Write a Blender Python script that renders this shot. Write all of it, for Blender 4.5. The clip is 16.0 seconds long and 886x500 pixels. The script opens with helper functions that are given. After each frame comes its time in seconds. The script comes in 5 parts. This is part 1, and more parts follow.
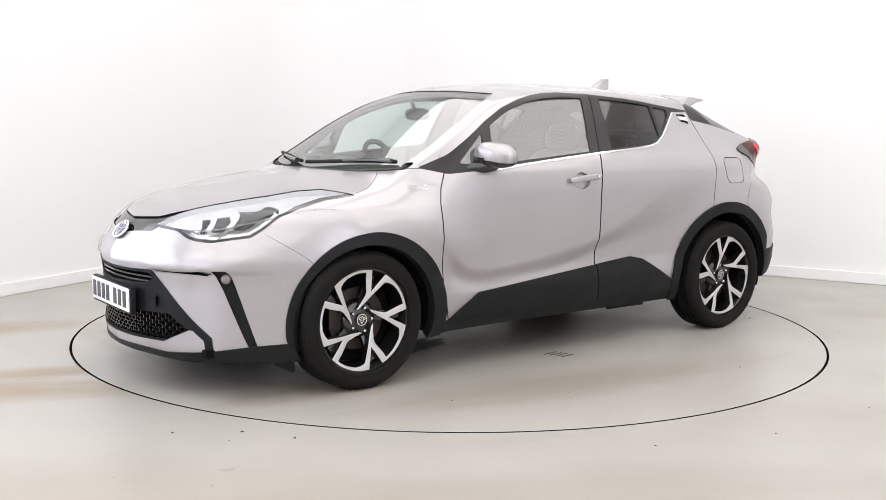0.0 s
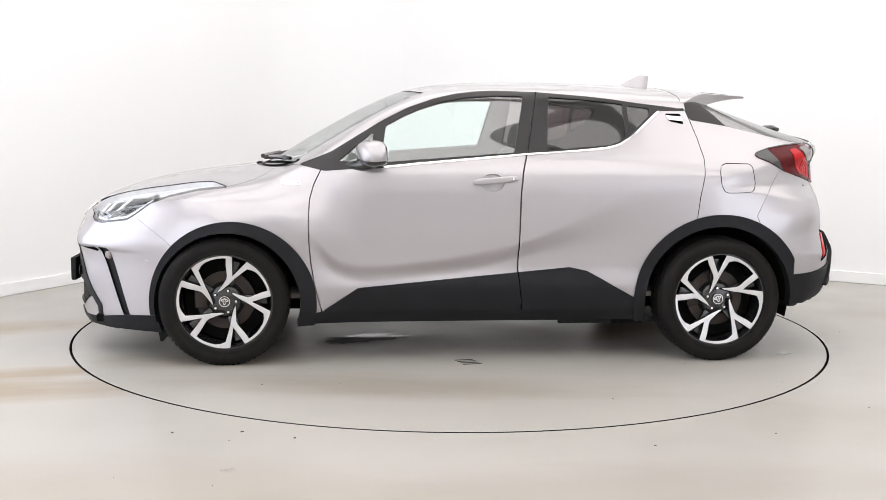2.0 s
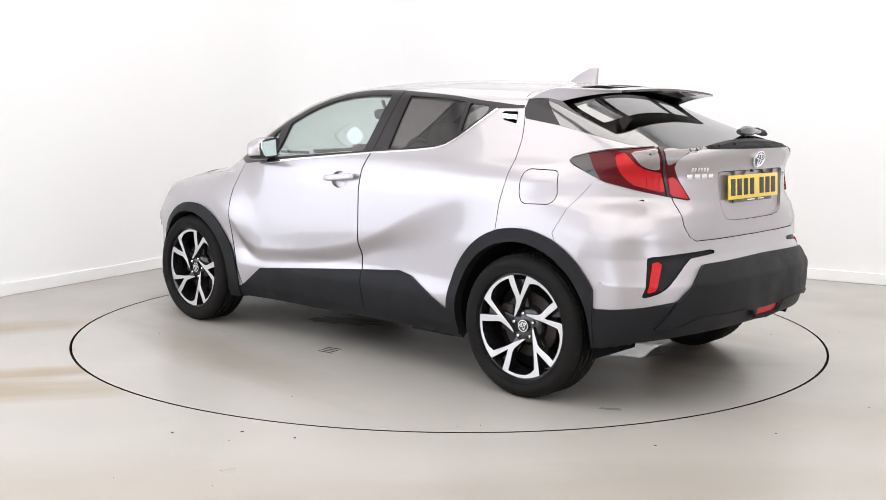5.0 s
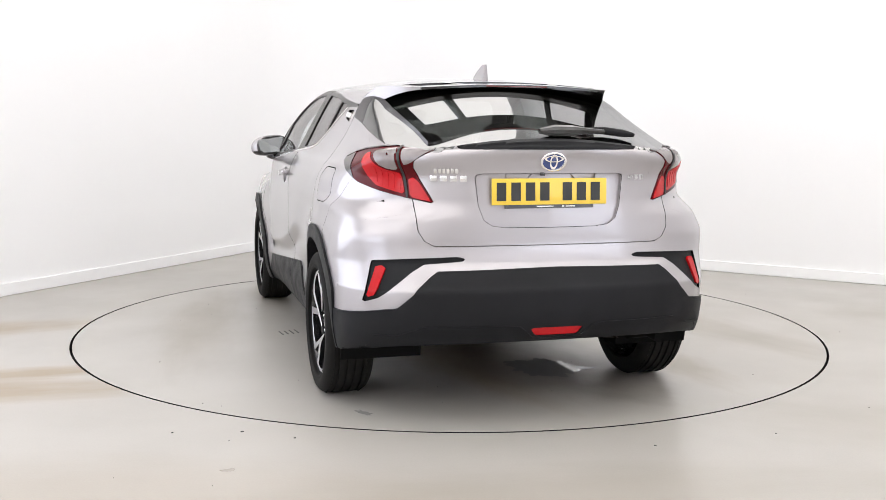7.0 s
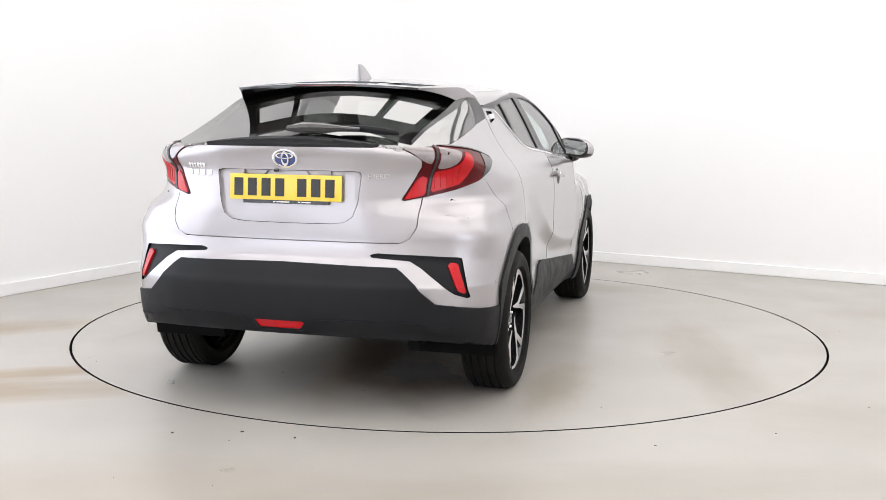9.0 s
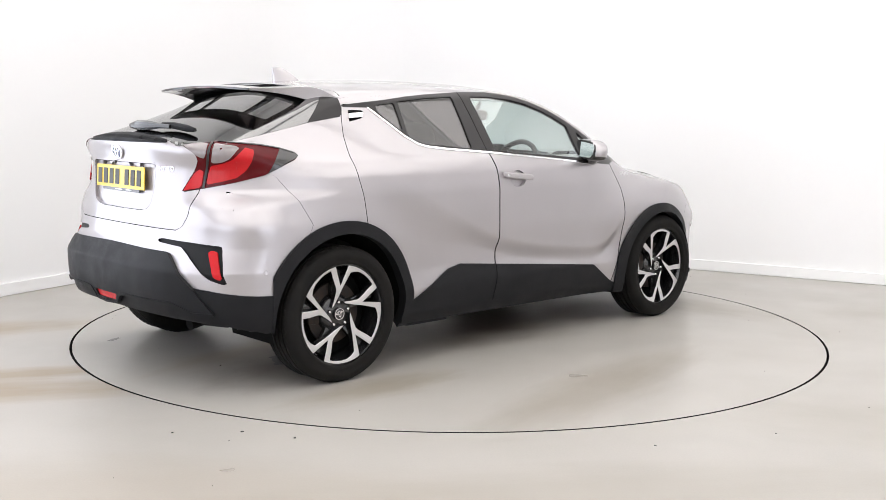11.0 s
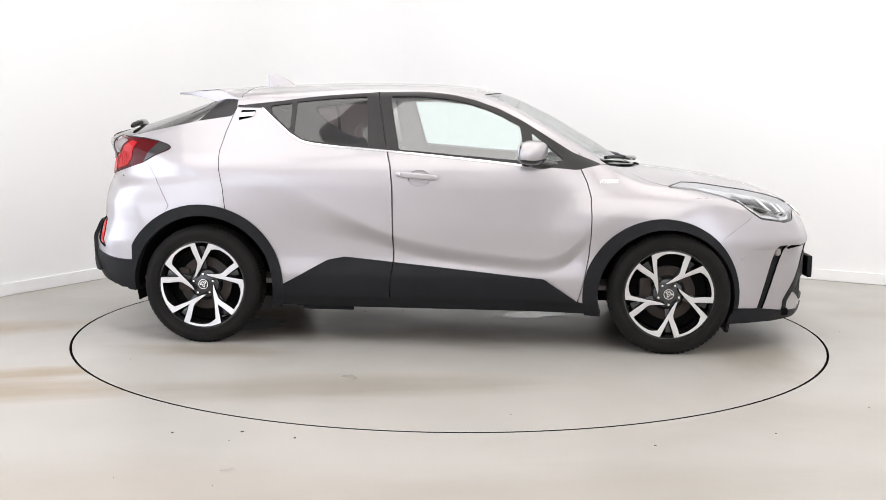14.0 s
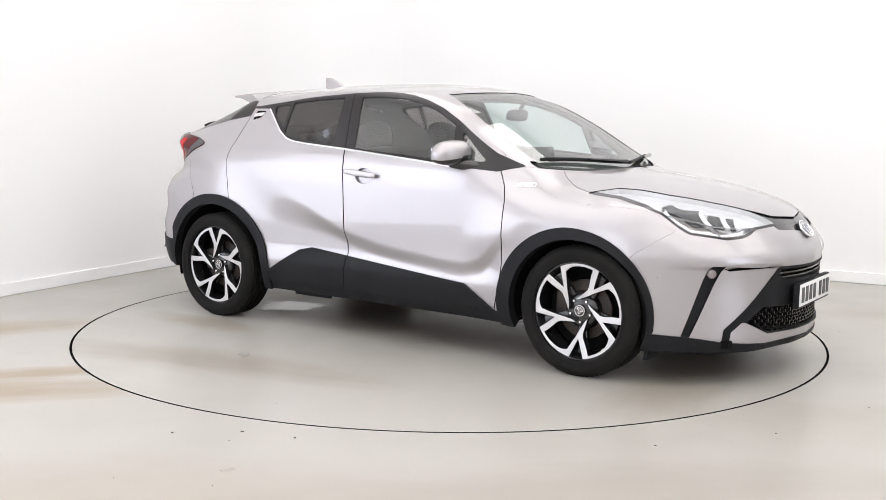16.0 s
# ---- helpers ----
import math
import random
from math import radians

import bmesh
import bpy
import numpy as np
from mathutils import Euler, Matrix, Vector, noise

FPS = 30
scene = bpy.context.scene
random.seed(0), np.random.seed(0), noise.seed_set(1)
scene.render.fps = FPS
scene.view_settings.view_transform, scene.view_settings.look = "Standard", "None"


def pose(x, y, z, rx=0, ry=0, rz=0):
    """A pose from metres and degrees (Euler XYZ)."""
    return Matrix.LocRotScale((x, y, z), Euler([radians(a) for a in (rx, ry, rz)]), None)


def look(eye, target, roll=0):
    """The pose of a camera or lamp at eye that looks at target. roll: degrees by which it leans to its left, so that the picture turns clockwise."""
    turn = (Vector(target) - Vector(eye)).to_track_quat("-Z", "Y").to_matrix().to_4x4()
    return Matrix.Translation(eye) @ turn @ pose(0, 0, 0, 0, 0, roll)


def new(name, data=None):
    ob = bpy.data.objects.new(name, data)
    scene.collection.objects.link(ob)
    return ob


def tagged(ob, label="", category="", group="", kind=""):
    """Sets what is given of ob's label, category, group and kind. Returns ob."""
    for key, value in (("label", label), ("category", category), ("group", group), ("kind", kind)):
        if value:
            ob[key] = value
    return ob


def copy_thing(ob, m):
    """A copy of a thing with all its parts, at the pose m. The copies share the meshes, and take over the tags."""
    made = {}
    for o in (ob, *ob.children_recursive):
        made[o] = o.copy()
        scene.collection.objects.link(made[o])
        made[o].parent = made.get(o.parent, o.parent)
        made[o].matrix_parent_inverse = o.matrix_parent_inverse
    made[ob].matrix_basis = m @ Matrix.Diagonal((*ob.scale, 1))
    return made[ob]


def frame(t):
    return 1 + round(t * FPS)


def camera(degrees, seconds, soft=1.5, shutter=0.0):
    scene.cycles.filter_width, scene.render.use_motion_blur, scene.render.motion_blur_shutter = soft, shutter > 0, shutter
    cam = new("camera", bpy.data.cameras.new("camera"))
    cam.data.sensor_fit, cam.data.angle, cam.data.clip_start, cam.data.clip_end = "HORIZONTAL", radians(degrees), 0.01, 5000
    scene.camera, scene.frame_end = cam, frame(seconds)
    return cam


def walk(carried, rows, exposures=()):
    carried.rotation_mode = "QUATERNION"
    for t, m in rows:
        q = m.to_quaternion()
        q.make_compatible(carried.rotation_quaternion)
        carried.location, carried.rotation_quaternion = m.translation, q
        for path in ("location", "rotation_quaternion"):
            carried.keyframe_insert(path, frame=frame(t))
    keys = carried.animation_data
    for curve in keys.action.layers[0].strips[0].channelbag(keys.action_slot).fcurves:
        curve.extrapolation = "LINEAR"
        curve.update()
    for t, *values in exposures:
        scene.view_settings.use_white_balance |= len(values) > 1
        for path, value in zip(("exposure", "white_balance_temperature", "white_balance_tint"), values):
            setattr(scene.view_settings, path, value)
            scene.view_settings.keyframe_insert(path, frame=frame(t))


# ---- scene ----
# The camera stands still on a tripod before a slow turntable.
cam = camera(46.75, 16.0, soft=0.5)
EYE = Vector((0, -6.377, 1.295))
PAN, TILT, LEAN = radians(-0.364), radians(-7.334), 0.546
STAND = look(EYE, EYE + Vector((math.sin(PAN) * math.cos(TILT), math.cos(PAN) * math.cos(TILT), math.sin(TILT))), LEAN)
walk(cam, [(0.0, STAND), (16.0, STAND)])

# heading of the turntable in degrees, clockwise from above
TURN = [(0.0, 216.98), (0.5, 209.36), (1.0, 201.27), (1.5, 193.79), (2.0, 185.65), (2.5, 178.16), (3.0, 170.12), (3.5, 162.58), (6.0, 122.56), (6.5, 114.9), (7.0, 106.63), (7.5, 99.01), (8.0, 90.88), (8.5, 83.24), (9.0, 75.02), (9.5, 67.41), (10.0, 59.17), (12.5, 19.45), (13.0, 11.32), (13.5, 3.64), (14.0, -4.33), (14.5, -11.6), (15.0, -19.52), (15.5, -27.03), (16.0, -35.25)]
TABLE_R = 2.252
CAR_X, CAR_Y = -0.046, 0.173      # where the car stands on the turntable

# ---- the car's outer form: x ahead, y to its left, z up, between the axles on the ground ----
def curve(*pts):
    """A smooth monotone curve through a few points."""
    xs = np.array([p[0] for p in pts], float)
    ys = np.array([p[1] for p in pts], float)
    h, d = np.diff(xs), np.diff(ys) / np.diff(xs)
    m = np.zeros(len(xs))
    m[0], m[-1] = d[0], d[-1]
    for i in range(1, len(xs) - 1):
        if d[i - 1] * d[i] > 0:
            w1, w2 = 2 * h[i] + h[i - 1], h[i] + 2 * h[i - 1]
            m[i] = (w1 + w2) / (w1 / d[i - 1] + w2 / d[i])

    def at(v):
        v = np.clip(v, xs[0], xs[-1])
        i = np.clip(np.searchsorted(xs, v) - 1, 0, len(xs) - 2)
        s = (v - xs[i]) / h[i]
        return ((1 + 2 * s) * (1 - s) ** 2 * ys[i] + s * (1 - s) ** 2 * h[i] * m[i]
                + s * s * (3 - 2 * s) * ys[i + 1] + s * s * (s - 1) * h[i] * m[i + 1])
    return at


def ramp(v, a, b):
    s = np.clip((v - a) / (b - a), 0, 1)
    return s * s * (3 - 2 * s)


top_line = curve((-2.3, 1.08), (-2.2, 1.13), (-2.1, 1.178), (-1.97, 1.215), (-1.7, 1.30), (-1.40, 1.405), (-1.25, 1.462), (-1.139, 1.485),
                 (-0.805, 1.502), (-0.47, 1.511), (-0.133, 1.508), (0.171, 1.488), (0.374, 1.447), (0.6, 1.352), (0.9, 1.185),
                 (1.17, 1.037), (1.27, 1.02), (1.41, 1.003), (1.757, 0.945), (2.057, 0.845), (2.19, 0.765), (2.3, 0.66))
crown = curve((-2.2, 0.10), (-1.7, 0.14), (-1.1, 0.12), (0, 0.10), (0.5, 0.12), (0.9, 0.13), (1.2, 0.10), (1.8, 0.13), (2.2, 0.16))
section = curve((0.12, 0.70), (0.2, 0.80), (0.30, 0.850), (0.42, 0.866), (0.55, 0.866), (0.72, 0.870), (0.90, 0.870), (1.0, 0.860),
                (1.07, 0.834), (1.12, 0.803), (1.3, 0.712), (1.43, 0.640), (1.52, 0.585))
fender = curve((0.12, 0.76), (0.2, 0.85), (0.30, 0.872), (0.40, 0.877), (0.6, 0.882), (0.75, 0.868), (0.85, 0.82), (0.925, 0.755), (1.0, 0.68), (1.1, 0.60))
nose = curve((0.1, 2.17), (0.18, 2.205), (0.26, 2.218), (0.36, 2.219), (0.5, 2.222), (0.62, 2.235), (0.7, 2.205), (0.78, 2.15), (0.9, 2.06))
nose_round = curve((0, 0), (0.15, 0.012), (0.3, 0.05), (0.5, 0.13), (0.61, 0.22), (0.67, 0.29), (0.75, 0.42), (0.83, 0.62), (0.9, 0.9), (1.1, 1.8))
tail = curve((0.2, 1.98), (0.32, 2.07), (0.4, 2.105), (0.50, 2.118), (0.575, 2.116), (0.60, 2.104), (0.66, 2.076), (0.70, 2.055), (0.78, 2.04), (0.92, 2.04), (1.05, 2.036), (1.12, 2.046), (1.16, 2.062),
             (1.19, 2.085), (1.25, 2.10))
tail_round = curve((0, 0), (0.3, 0.012), (0.5, 0.05), (0.6, 0.09), (0.7, 0.15), (0.76, 0.205), (0.82, 0.29), (0.86, 0.38), (0.9, 0.56), (1.1, 1.5))
# how far the tail's corners are rounded off, and the side drawn in, by height: pinched under the lamps, full at the haunch
tail_corner = curve((0.5, 0.85), (0.65, 0.77), (0.78, 0.66), (0.87, 0.86), (0.96, 1.50), (1.04, 1.56), (1.12, 1.30), (1.25, 1.17))
tail_waist = curve((0.5, -0.01), (0.65, -0.003), (0.78, 0.005), (0.88, 0.042), (0.95, 0.049), (1.03, 0.088), (1.12, 0.05), (1.25, 0.05))
crease = curve((-1.3, 1.12), (-1.156, 1.03), (-1.013, 0.935), (-0.773, 0.822), (-0.494, 0.715), (-0.17, 0.605), (0.084, 0.553), (0.297, 0.525), (0.597, 0.50),
               (0.717, 0.528), (0.836, 0.632), (1.0, 0.85))
under = curve((-2.3, 0.37), (-2.1, 0.36), (-1.85, 0.315), (-1.7, 0.285), (-1.5, 0.24), (-0.9, 0.21), (0.9, 0.20), (1.55, 0.18), (1.7, 0.165), (2.0, 0.162), (2.15, 0.172), (2.3, 0.18))
WHEEL_X, WHEEL_Z, TYRE_R = 1.32, 0.332, 0.336


def side_width(x, z):
    s = ramp(x, 0.55, 1.35)
    w = section(z) * (1 - s) + fender(z) * s
    w = w - 0.055 * ramp(-x, 0.7, 1.5) * ramp(z, 1.0, 1.3) - tail_waist(z) * ramp(-x, 1.3, 1.95)
    w = w + 0.028 * np.exp(-(((x + 1.34) / 0.42) ** 2 + ((z - 0.66) / 0.30) ** 2))
    w = w + 0.014 * np.exp(-(((x - 1.32) / 0.40) ** 2 + ((z - 0.60) / 0.24) ** 2))
    c, soft = crease(x), ramp(-x, 0.25, 0.9)
    door = ramp(x, -1.28, -0.80) * (1 - ramp(x, 0.70, 0.95))
    w = w - (0.034 - 0.015 * soft) * door * ramp(c + 0.03 + 0.05 * soft - z, 0.0, 0.10 + 0.16 * soft) * (1 - 0.6 * ramp(0.52 - z, 0.0, 0.12))
    # the crest that rings the front wheel arch
    r = np.hypot(x - 1.32, z - 0.332)
    w = w + 0.017 * ramp(r, 0.42, 0.57) * (1 - ramp(r, 0.575, 0.80)) * ramp(z, 0.50, 0.72) * (1 - ramp(x, 1.45, 1.75))
    return w


def smax(a, b, k):
    h = np.clip(0.5 + 0.5 * (a - b) / k, 0, 1)
    return b * (1 - h) + a * h + k * h * (1 - h)


def form(x, y, z):
    """Below zero inside the closed body, above zero outside."""
    y = np.abs(y)
    side = y - side_width(x, z)
    lid = (z - top_line(x) + crown(x) * (y / 0.8) ** 2) * 0.9
    ledge = 0.018 * ramp(z, 0.578, 0.602) * (1 - ramp(z, 0.62, 0.74)) * ramp(y, 0.28, 0.42) * (1 - ramp(y, 0.70, 0.80))
    front = (x - nose(z) - ledge + nose_round(y)) * 0.75
    back = (-x - tail(z) + tail_round(y) * tail_corner(z)) * 0.75
    f = smax(side, lid, 0.045)
    f = smax(f, smax(front, back, 0.01), 0.05)
    return smax(f, under(x) - z, 0.02)


def slope(p, e=0.004):
    """The unit normals of the form at the points p."""
    x, y, z = p[:, 0], p[:, 1], p[:, 2]
    g = np.stack([form(x + e, y, z) - form(x - e, y, z), form(x, y + e, z) - form(x, y - e, z), form(x, y, z + e) - form(x, y, z - e)], -1)
    return g / np.maximum(np.linalg.norm(g, axis=1, keepdims=True), 1e-9)


def meet(p, axis, near, far, lift=0.0):
    """Moves the points p along an axis to where they meet the form."""
    a, b = np.full(len(p), near), np.full(len(p), far)
    q = p.copy()
    for _ in range(34):
        m = (a + b) / 2
        q[:, axis] = m
        inside = form(q[:, 0], q[:, 1], q[:, 2]) < lift
        a, b = np.where(inside, m, a), np.where(inside, b, m)
    q[:, axis] = (a + b) / 2
    return q

# ---- light: a closed white studio lit by panels in its ceiling ----
world = bpy.data.worlds.new("world")
scene.world = world
world.use_nodes = True
world.node_tree.nodes["Background"].inputs[0].default_value = (0.8, 0.9, 1, 1)
world.node_tree.nodes["Background"].inputs[1].default_value = 0.02
scene.view_settings.exposure = 0.0
PANEL_GLOW = 2.04
WALL_GLOW = 2.35


# ---- materials ----
def material(name, color, rough=0.5, metal=0.0, coat=0.0, coat_rough=0.05, spec=0.5, vary=0.0, scale=8.0, detail=0.0, detail_scale=200.0,
             bump=0.0, bump_scale=300.0, rough_vary=0.0, tint=None, edge=1.0):
    m = bpy.data.materials.new(name)
    m.use_nodes = True
    nt = m.node_tree
    b = nt.nodes["Principled BSDF"]
    b.inputs["Base Color"].default_value = (*color, 1)
    b.inputs["Roughness"].default_value = rough
    b.inputs["Metallic"].default_value = metal
    b.inputs["Coat Weight"].default_value = coat
    b.inputs["Coat Roughness"].default_value = coat_rough
    b.inputs["Specular IOR Level"].default_value = spec
    b.inputs["Specular Tint"].default_value = (edge, edge, edge, 1)
    co = nt.nodes.new("ShaderNodeTexCoord").outputs["Object"]

    def noisy(s, octaves=4.0):
        n = nt.nodes.new("ShaderNodeTexNoise")
        n.inputs["Scale"].default_value, n.inputs["Detail"].default_value = s, octaves
        nt.links.new(co, n.inputs["Vector"])
        return n.outputs["Fac"]

    def blend(fac, base, other, amount):
        x = nt.nodes.new("ShaderNodeMix")
        x.data_type = "RGBA"
        r = nt.nodes.new("ShaderNodeMapRange")
        r.inputs["From Min"].default_value, r.inputs["From Max"].default_value = 0.3, 0.7
        r.inputs["To Max"].default_value = amount
        nt.links.new(fac, r.inputs["Value"])
        nt.links.new(r.outputs[0], x.inputs["Factor"])
        if hasattr(base, "links"):
            nt.links.new(base, x.inputs["A"])
        else:
            x.inputs["A"].default_value = (*base, 1)
        x.inputs["B"].default_value = (*other, 1)
        return x.outputs["Result"]
    col = color
    if vary:
        col = blend(noisy(scale), col, tint or tuple(c * 0.6 for c in color), vary)
    if detail:
        col = blend(noisy(detail_scale, 2.0), col, tuple(min(1, c * 1.5 + 0.02) for c in color), detail)
    if col is not color:
        nt.links.new(col, b.inputs["Base Color"])
    if rough_vary:
        r = nt.nodes.new("ShaderNodeMapRange")
        r.inputs["From Min"].default_value, r.inputs["From Max"].default_value = 0.3, 0.7
        r.inputs["To Min"].default_value, r.inputs["To Max"].default_value = rough - rough_vary, rough + rough_vary
        nt.links.new(noisy(scale * 1.7), r.inputs["Value"])
        nt.links.new(r.outputs[0], b.inputs["Roughness"])
    if bump:
        k = nt.nodes.new("ShaderNodeBump")
        k.inputs["Strength"].default_value, k.inputs["Distance"].default_value = bump, 0.002
        nt.links.new(noisy(bump_scale, 3.0), k.inputs["Height"])
        nt.links.new(k.outputs[0], b.inputs["Normal"])
    return m


def glass(name, color, rough=0.0, mix=0.5):
    """Thin clear glazing: part see-through tint, part mirror."""
    m = bpy.data.materials.new(name)
    m.use_nodes = True
    nt = m.node_tree
    nt.nodes.remove(nt.nodes["Principled BSDF"])
    t, g = nt.nodes.new("ShaderNodeBsdfTransparent"), nt.nodes.new("ShaderNodeBsdfGlossy")
    t.inputs[0].default_value = (*color, 1)
    g.inputs["Roughness"].default_value = rough
    # Schlick: the mirror part grows from mix, seen straight on, to one at a glance
    w = nt.nodes.new("ShaderNodeLayerWeight")
    w.inputs["Blend"].default_value = 0.5
    p = nt.nodes.new("ShaderNodeMath")
    p.operation = "POWER"
    p.inputs[1].default_value = 5.0
    nt.links.new(w.outputs["Facing"], p.inputs[0])
    f = nt.nodes.new("ShaderNodeMath")
    f.operation = "MULTIPLY_ADD"
    f.inputs[1].default_value, f.inputs[2].default_value = 1 - mix, mix
    nt.links.new(p.outputs[0], f.inputs[0])
    x = nt.nodes.new("ShaderNodeMixShader")
    nt.links.new(f.outputs[0], x.inputs[0])
    nt.links.new(t.outputs[0], x.inputs[1])
    nt.links.new(g.outputs[0], x.inputs[2])
    nt.links.new(x.outputs[0], nt.nodes["Material Output"].inputs[0])
    return m


PAINT = material("silver_paint", (0.412, 0.391, 0.404), 0.35, 0.66, 1.0, 0.05, vary=0.10, scale=3.0, detail=0.10, detail_scale=900, bump=0.02, bump_scale=40, edge=0.72)
PLASTIC = material("grained_black_plastic", (0.0085, 0.0087, 0.0100), 0.50, spec=0.16, vary=0.3, scale=6, tint=(0.015, 0.0155, 0.018), detail=0.10, detail_scale=500, bump=0.15, bump_scale=700, rough_vary=0.08)
GLOSS = material("gloss_black", (0.012, 0.011, 0.012), 0.18, coat=0.6, vary=0.2, scale=5)
TRIM = material("pillar_black", (0.013, 0.011, 0.012), 0.28, spec=0.4, vary=0.2, scale=5)
CHROME = material("chrome", (0.86, 0.86, 0.87), 0.12, 1.0)
DARK = material("dark_void", (0.005, 0.005, 0.005), 0.9, spec=0.1, vary=0.3)
LINING = material("cabin_lining", (0.24, 0.225, 0.21), 0.8, vary=0.25, scale=9, bump=0.1, bump_scale=400)
CLOTH = material("seat_cloth", (0.045, 0.043, 0.043), 0.9, vary=0.3, scale=12, detail=0.2, detail_scale=600, bump=0.3, bump_scale=500)
DASH = material("dashboard_plastic", (0.05, 0.05, 0.05), 0.6, vary=0.2, bump=0.15, bump_scale=500)
RUBBER = material("tyre_rubber", (0.0062, 0.006, 0.0058), 0.70, spec=0.14, vary=0.5, scale=14, tint=(0.014, 0.012, 0.010), detail=0.08, detail_scale=300, bump=0.2, bump_scale=250)
ALLOY = material("machined_alloy", (0.66, 0.65, 0.66), 0.32, 0.85, vary=0.12, scale=20, detail=0.1, detail_scale=700)
RIMBLACK = material("rim_black", (0.012, 0.012, 0.013), 0.24, coat=0.5, vary=0.2)
STEEL = material("brake_steel", (0.022, 0.020, 0.019), 0.5, 0.4, vary=0.5, scale=25, tint=(0.05, 0.026, 0.015))
RUST = material("rusty_hub", (0.10, 0.045, 0.024), 0.8, vary=0.6, scale=30)
WINDOW = glass("clear_green_glass", (0.86, 0.97, 0.95), 0.0, 0.20)
SCREEN = glass("windscreen_glass", (0.88, 0.96, 0.94), 0.0, 0.30)
PRIVACY = glass("privacy_glass", (0.26, 0.22, 0.22), 0.0, 0.10)
REARGLASS = glass("rear_screen_glass", (0.17, 0.17, 0.165), 0.0, 0.27)
LENS = glass("clear_lens", (0.95, 0.96, 0.97), 0.02, 0.03)
RED = material("red_lens", (0.08, 0.002, 0.004), 0.16, spec=0.2, vary=0.25, scale=15, tint=(0.09, 0.002, 0.004))
REDBRIGHT = material("bright_red_reflex", (0.47, 0.008, 0.012), 0.2, spec=0.3, vary=0.25, scale=60)
CLEARLAMP = material("ribbed_clear_lens", (0.22, 0.19, 0.19), 0.15, coat=1.0, vary=0.3, scale=40)
LAMPCHROME = material("lamp_reflector", (0.76, 0.76, 0.77), 0.22, 0.35, vary=0.30, scale=30)
LAMPGREY = material("lamp_inner_grey", (0.05, 0.051, 0.054), 0.3, 0.4, vary=0.3, scale=30)
YELLOW = material("yellow_plate", (0.80, 0.56, 0.05), 0.35, vary=0.1, scale=20, coat=0.5)
PLATEWHITE = material("white_plate", (0.82, 0.82, 0.82), 0.35, vary=0.08, scale=20, coat=0.5)
INK = material("black_ink", (0.015, 0.015, 0.015), 0.4)
BLUE = material("badge_blue", (0.02, 0.04, 0.16), 0.15, coat=1.0)
WHITEINK = material("white_ink", (0.8, 0.8, 0.8), 0.5)
WALLPAINT = material("white_wall_paint", (0.86, 0.86, 0.865), 0.75, vary=0.04, scale=0.8, tint=(0.80, 0.80, 0.80), bump=0.06, bump_scale=60)
GLOW = bpy.data.materials.new("light_panel")
GLOW.use_nodes = True
GLOW.node_tree.nodes["Principled BSDF"].inputs["Emission Color"].default_value = (1, 0.968, 0.942, 1)
GLOW.node_tree.nodes["Principled BSDF"].inputs["Emission Strength"].default_value = PANEL_GLOW
WALLGLOW = GLOW.copy()
WALLGLOW.name = "wall_light_panel"
WALLGLOW.node_tree.nodes["Principled BSDF"].inputs["Emission Color"].default_value = (0.80, 0.86, 1, 1)
WALLGLOW.node_tree.nodes["Principled BSDF"].inputs["Emission Strength"].default_value = WALL_GLOW


def concrete(name, spotted):
    """Pale painted concrete, worn satin, with faint brown tyre stains and, under the car, painted shade."""
    m = material(name, (0.392, 0.372, 0.342), 0.34, spec=0.5, vary=0.40, scale=0.9, tint=(0.30, 0.288, 0.262), detail=0.08, detail_scale=120, bump=0.05, bump_scale=90, rough_vary=0.07)
    nt = m.node_tree
    b = nt.nodes["Principled BSDF"]
    base = b.inputs["Base Color"].links[0].from_socket
    co = nt.nodes.new("ShaderNodeTexCoord").outputs["Object"]

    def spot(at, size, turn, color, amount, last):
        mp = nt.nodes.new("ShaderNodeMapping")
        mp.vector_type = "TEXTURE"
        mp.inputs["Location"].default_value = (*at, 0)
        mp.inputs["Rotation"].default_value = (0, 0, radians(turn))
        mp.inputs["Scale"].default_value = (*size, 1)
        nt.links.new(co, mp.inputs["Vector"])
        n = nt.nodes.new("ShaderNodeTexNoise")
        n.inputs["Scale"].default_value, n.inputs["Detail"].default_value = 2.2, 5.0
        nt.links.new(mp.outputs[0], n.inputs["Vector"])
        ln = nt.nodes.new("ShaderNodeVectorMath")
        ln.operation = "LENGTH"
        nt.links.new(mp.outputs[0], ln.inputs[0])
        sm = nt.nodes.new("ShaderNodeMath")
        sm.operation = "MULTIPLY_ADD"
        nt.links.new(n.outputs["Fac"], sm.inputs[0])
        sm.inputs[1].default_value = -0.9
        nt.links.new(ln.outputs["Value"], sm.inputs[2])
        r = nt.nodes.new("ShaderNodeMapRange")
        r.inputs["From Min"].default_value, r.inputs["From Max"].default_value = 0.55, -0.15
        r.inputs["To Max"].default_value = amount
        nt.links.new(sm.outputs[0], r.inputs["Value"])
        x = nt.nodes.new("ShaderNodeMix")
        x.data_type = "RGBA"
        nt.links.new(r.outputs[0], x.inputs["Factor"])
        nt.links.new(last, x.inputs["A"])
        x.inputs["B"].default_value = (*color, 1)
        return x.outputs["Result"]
    for s in spotted:
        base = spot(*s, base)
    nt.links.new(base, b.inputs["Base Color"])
    return m


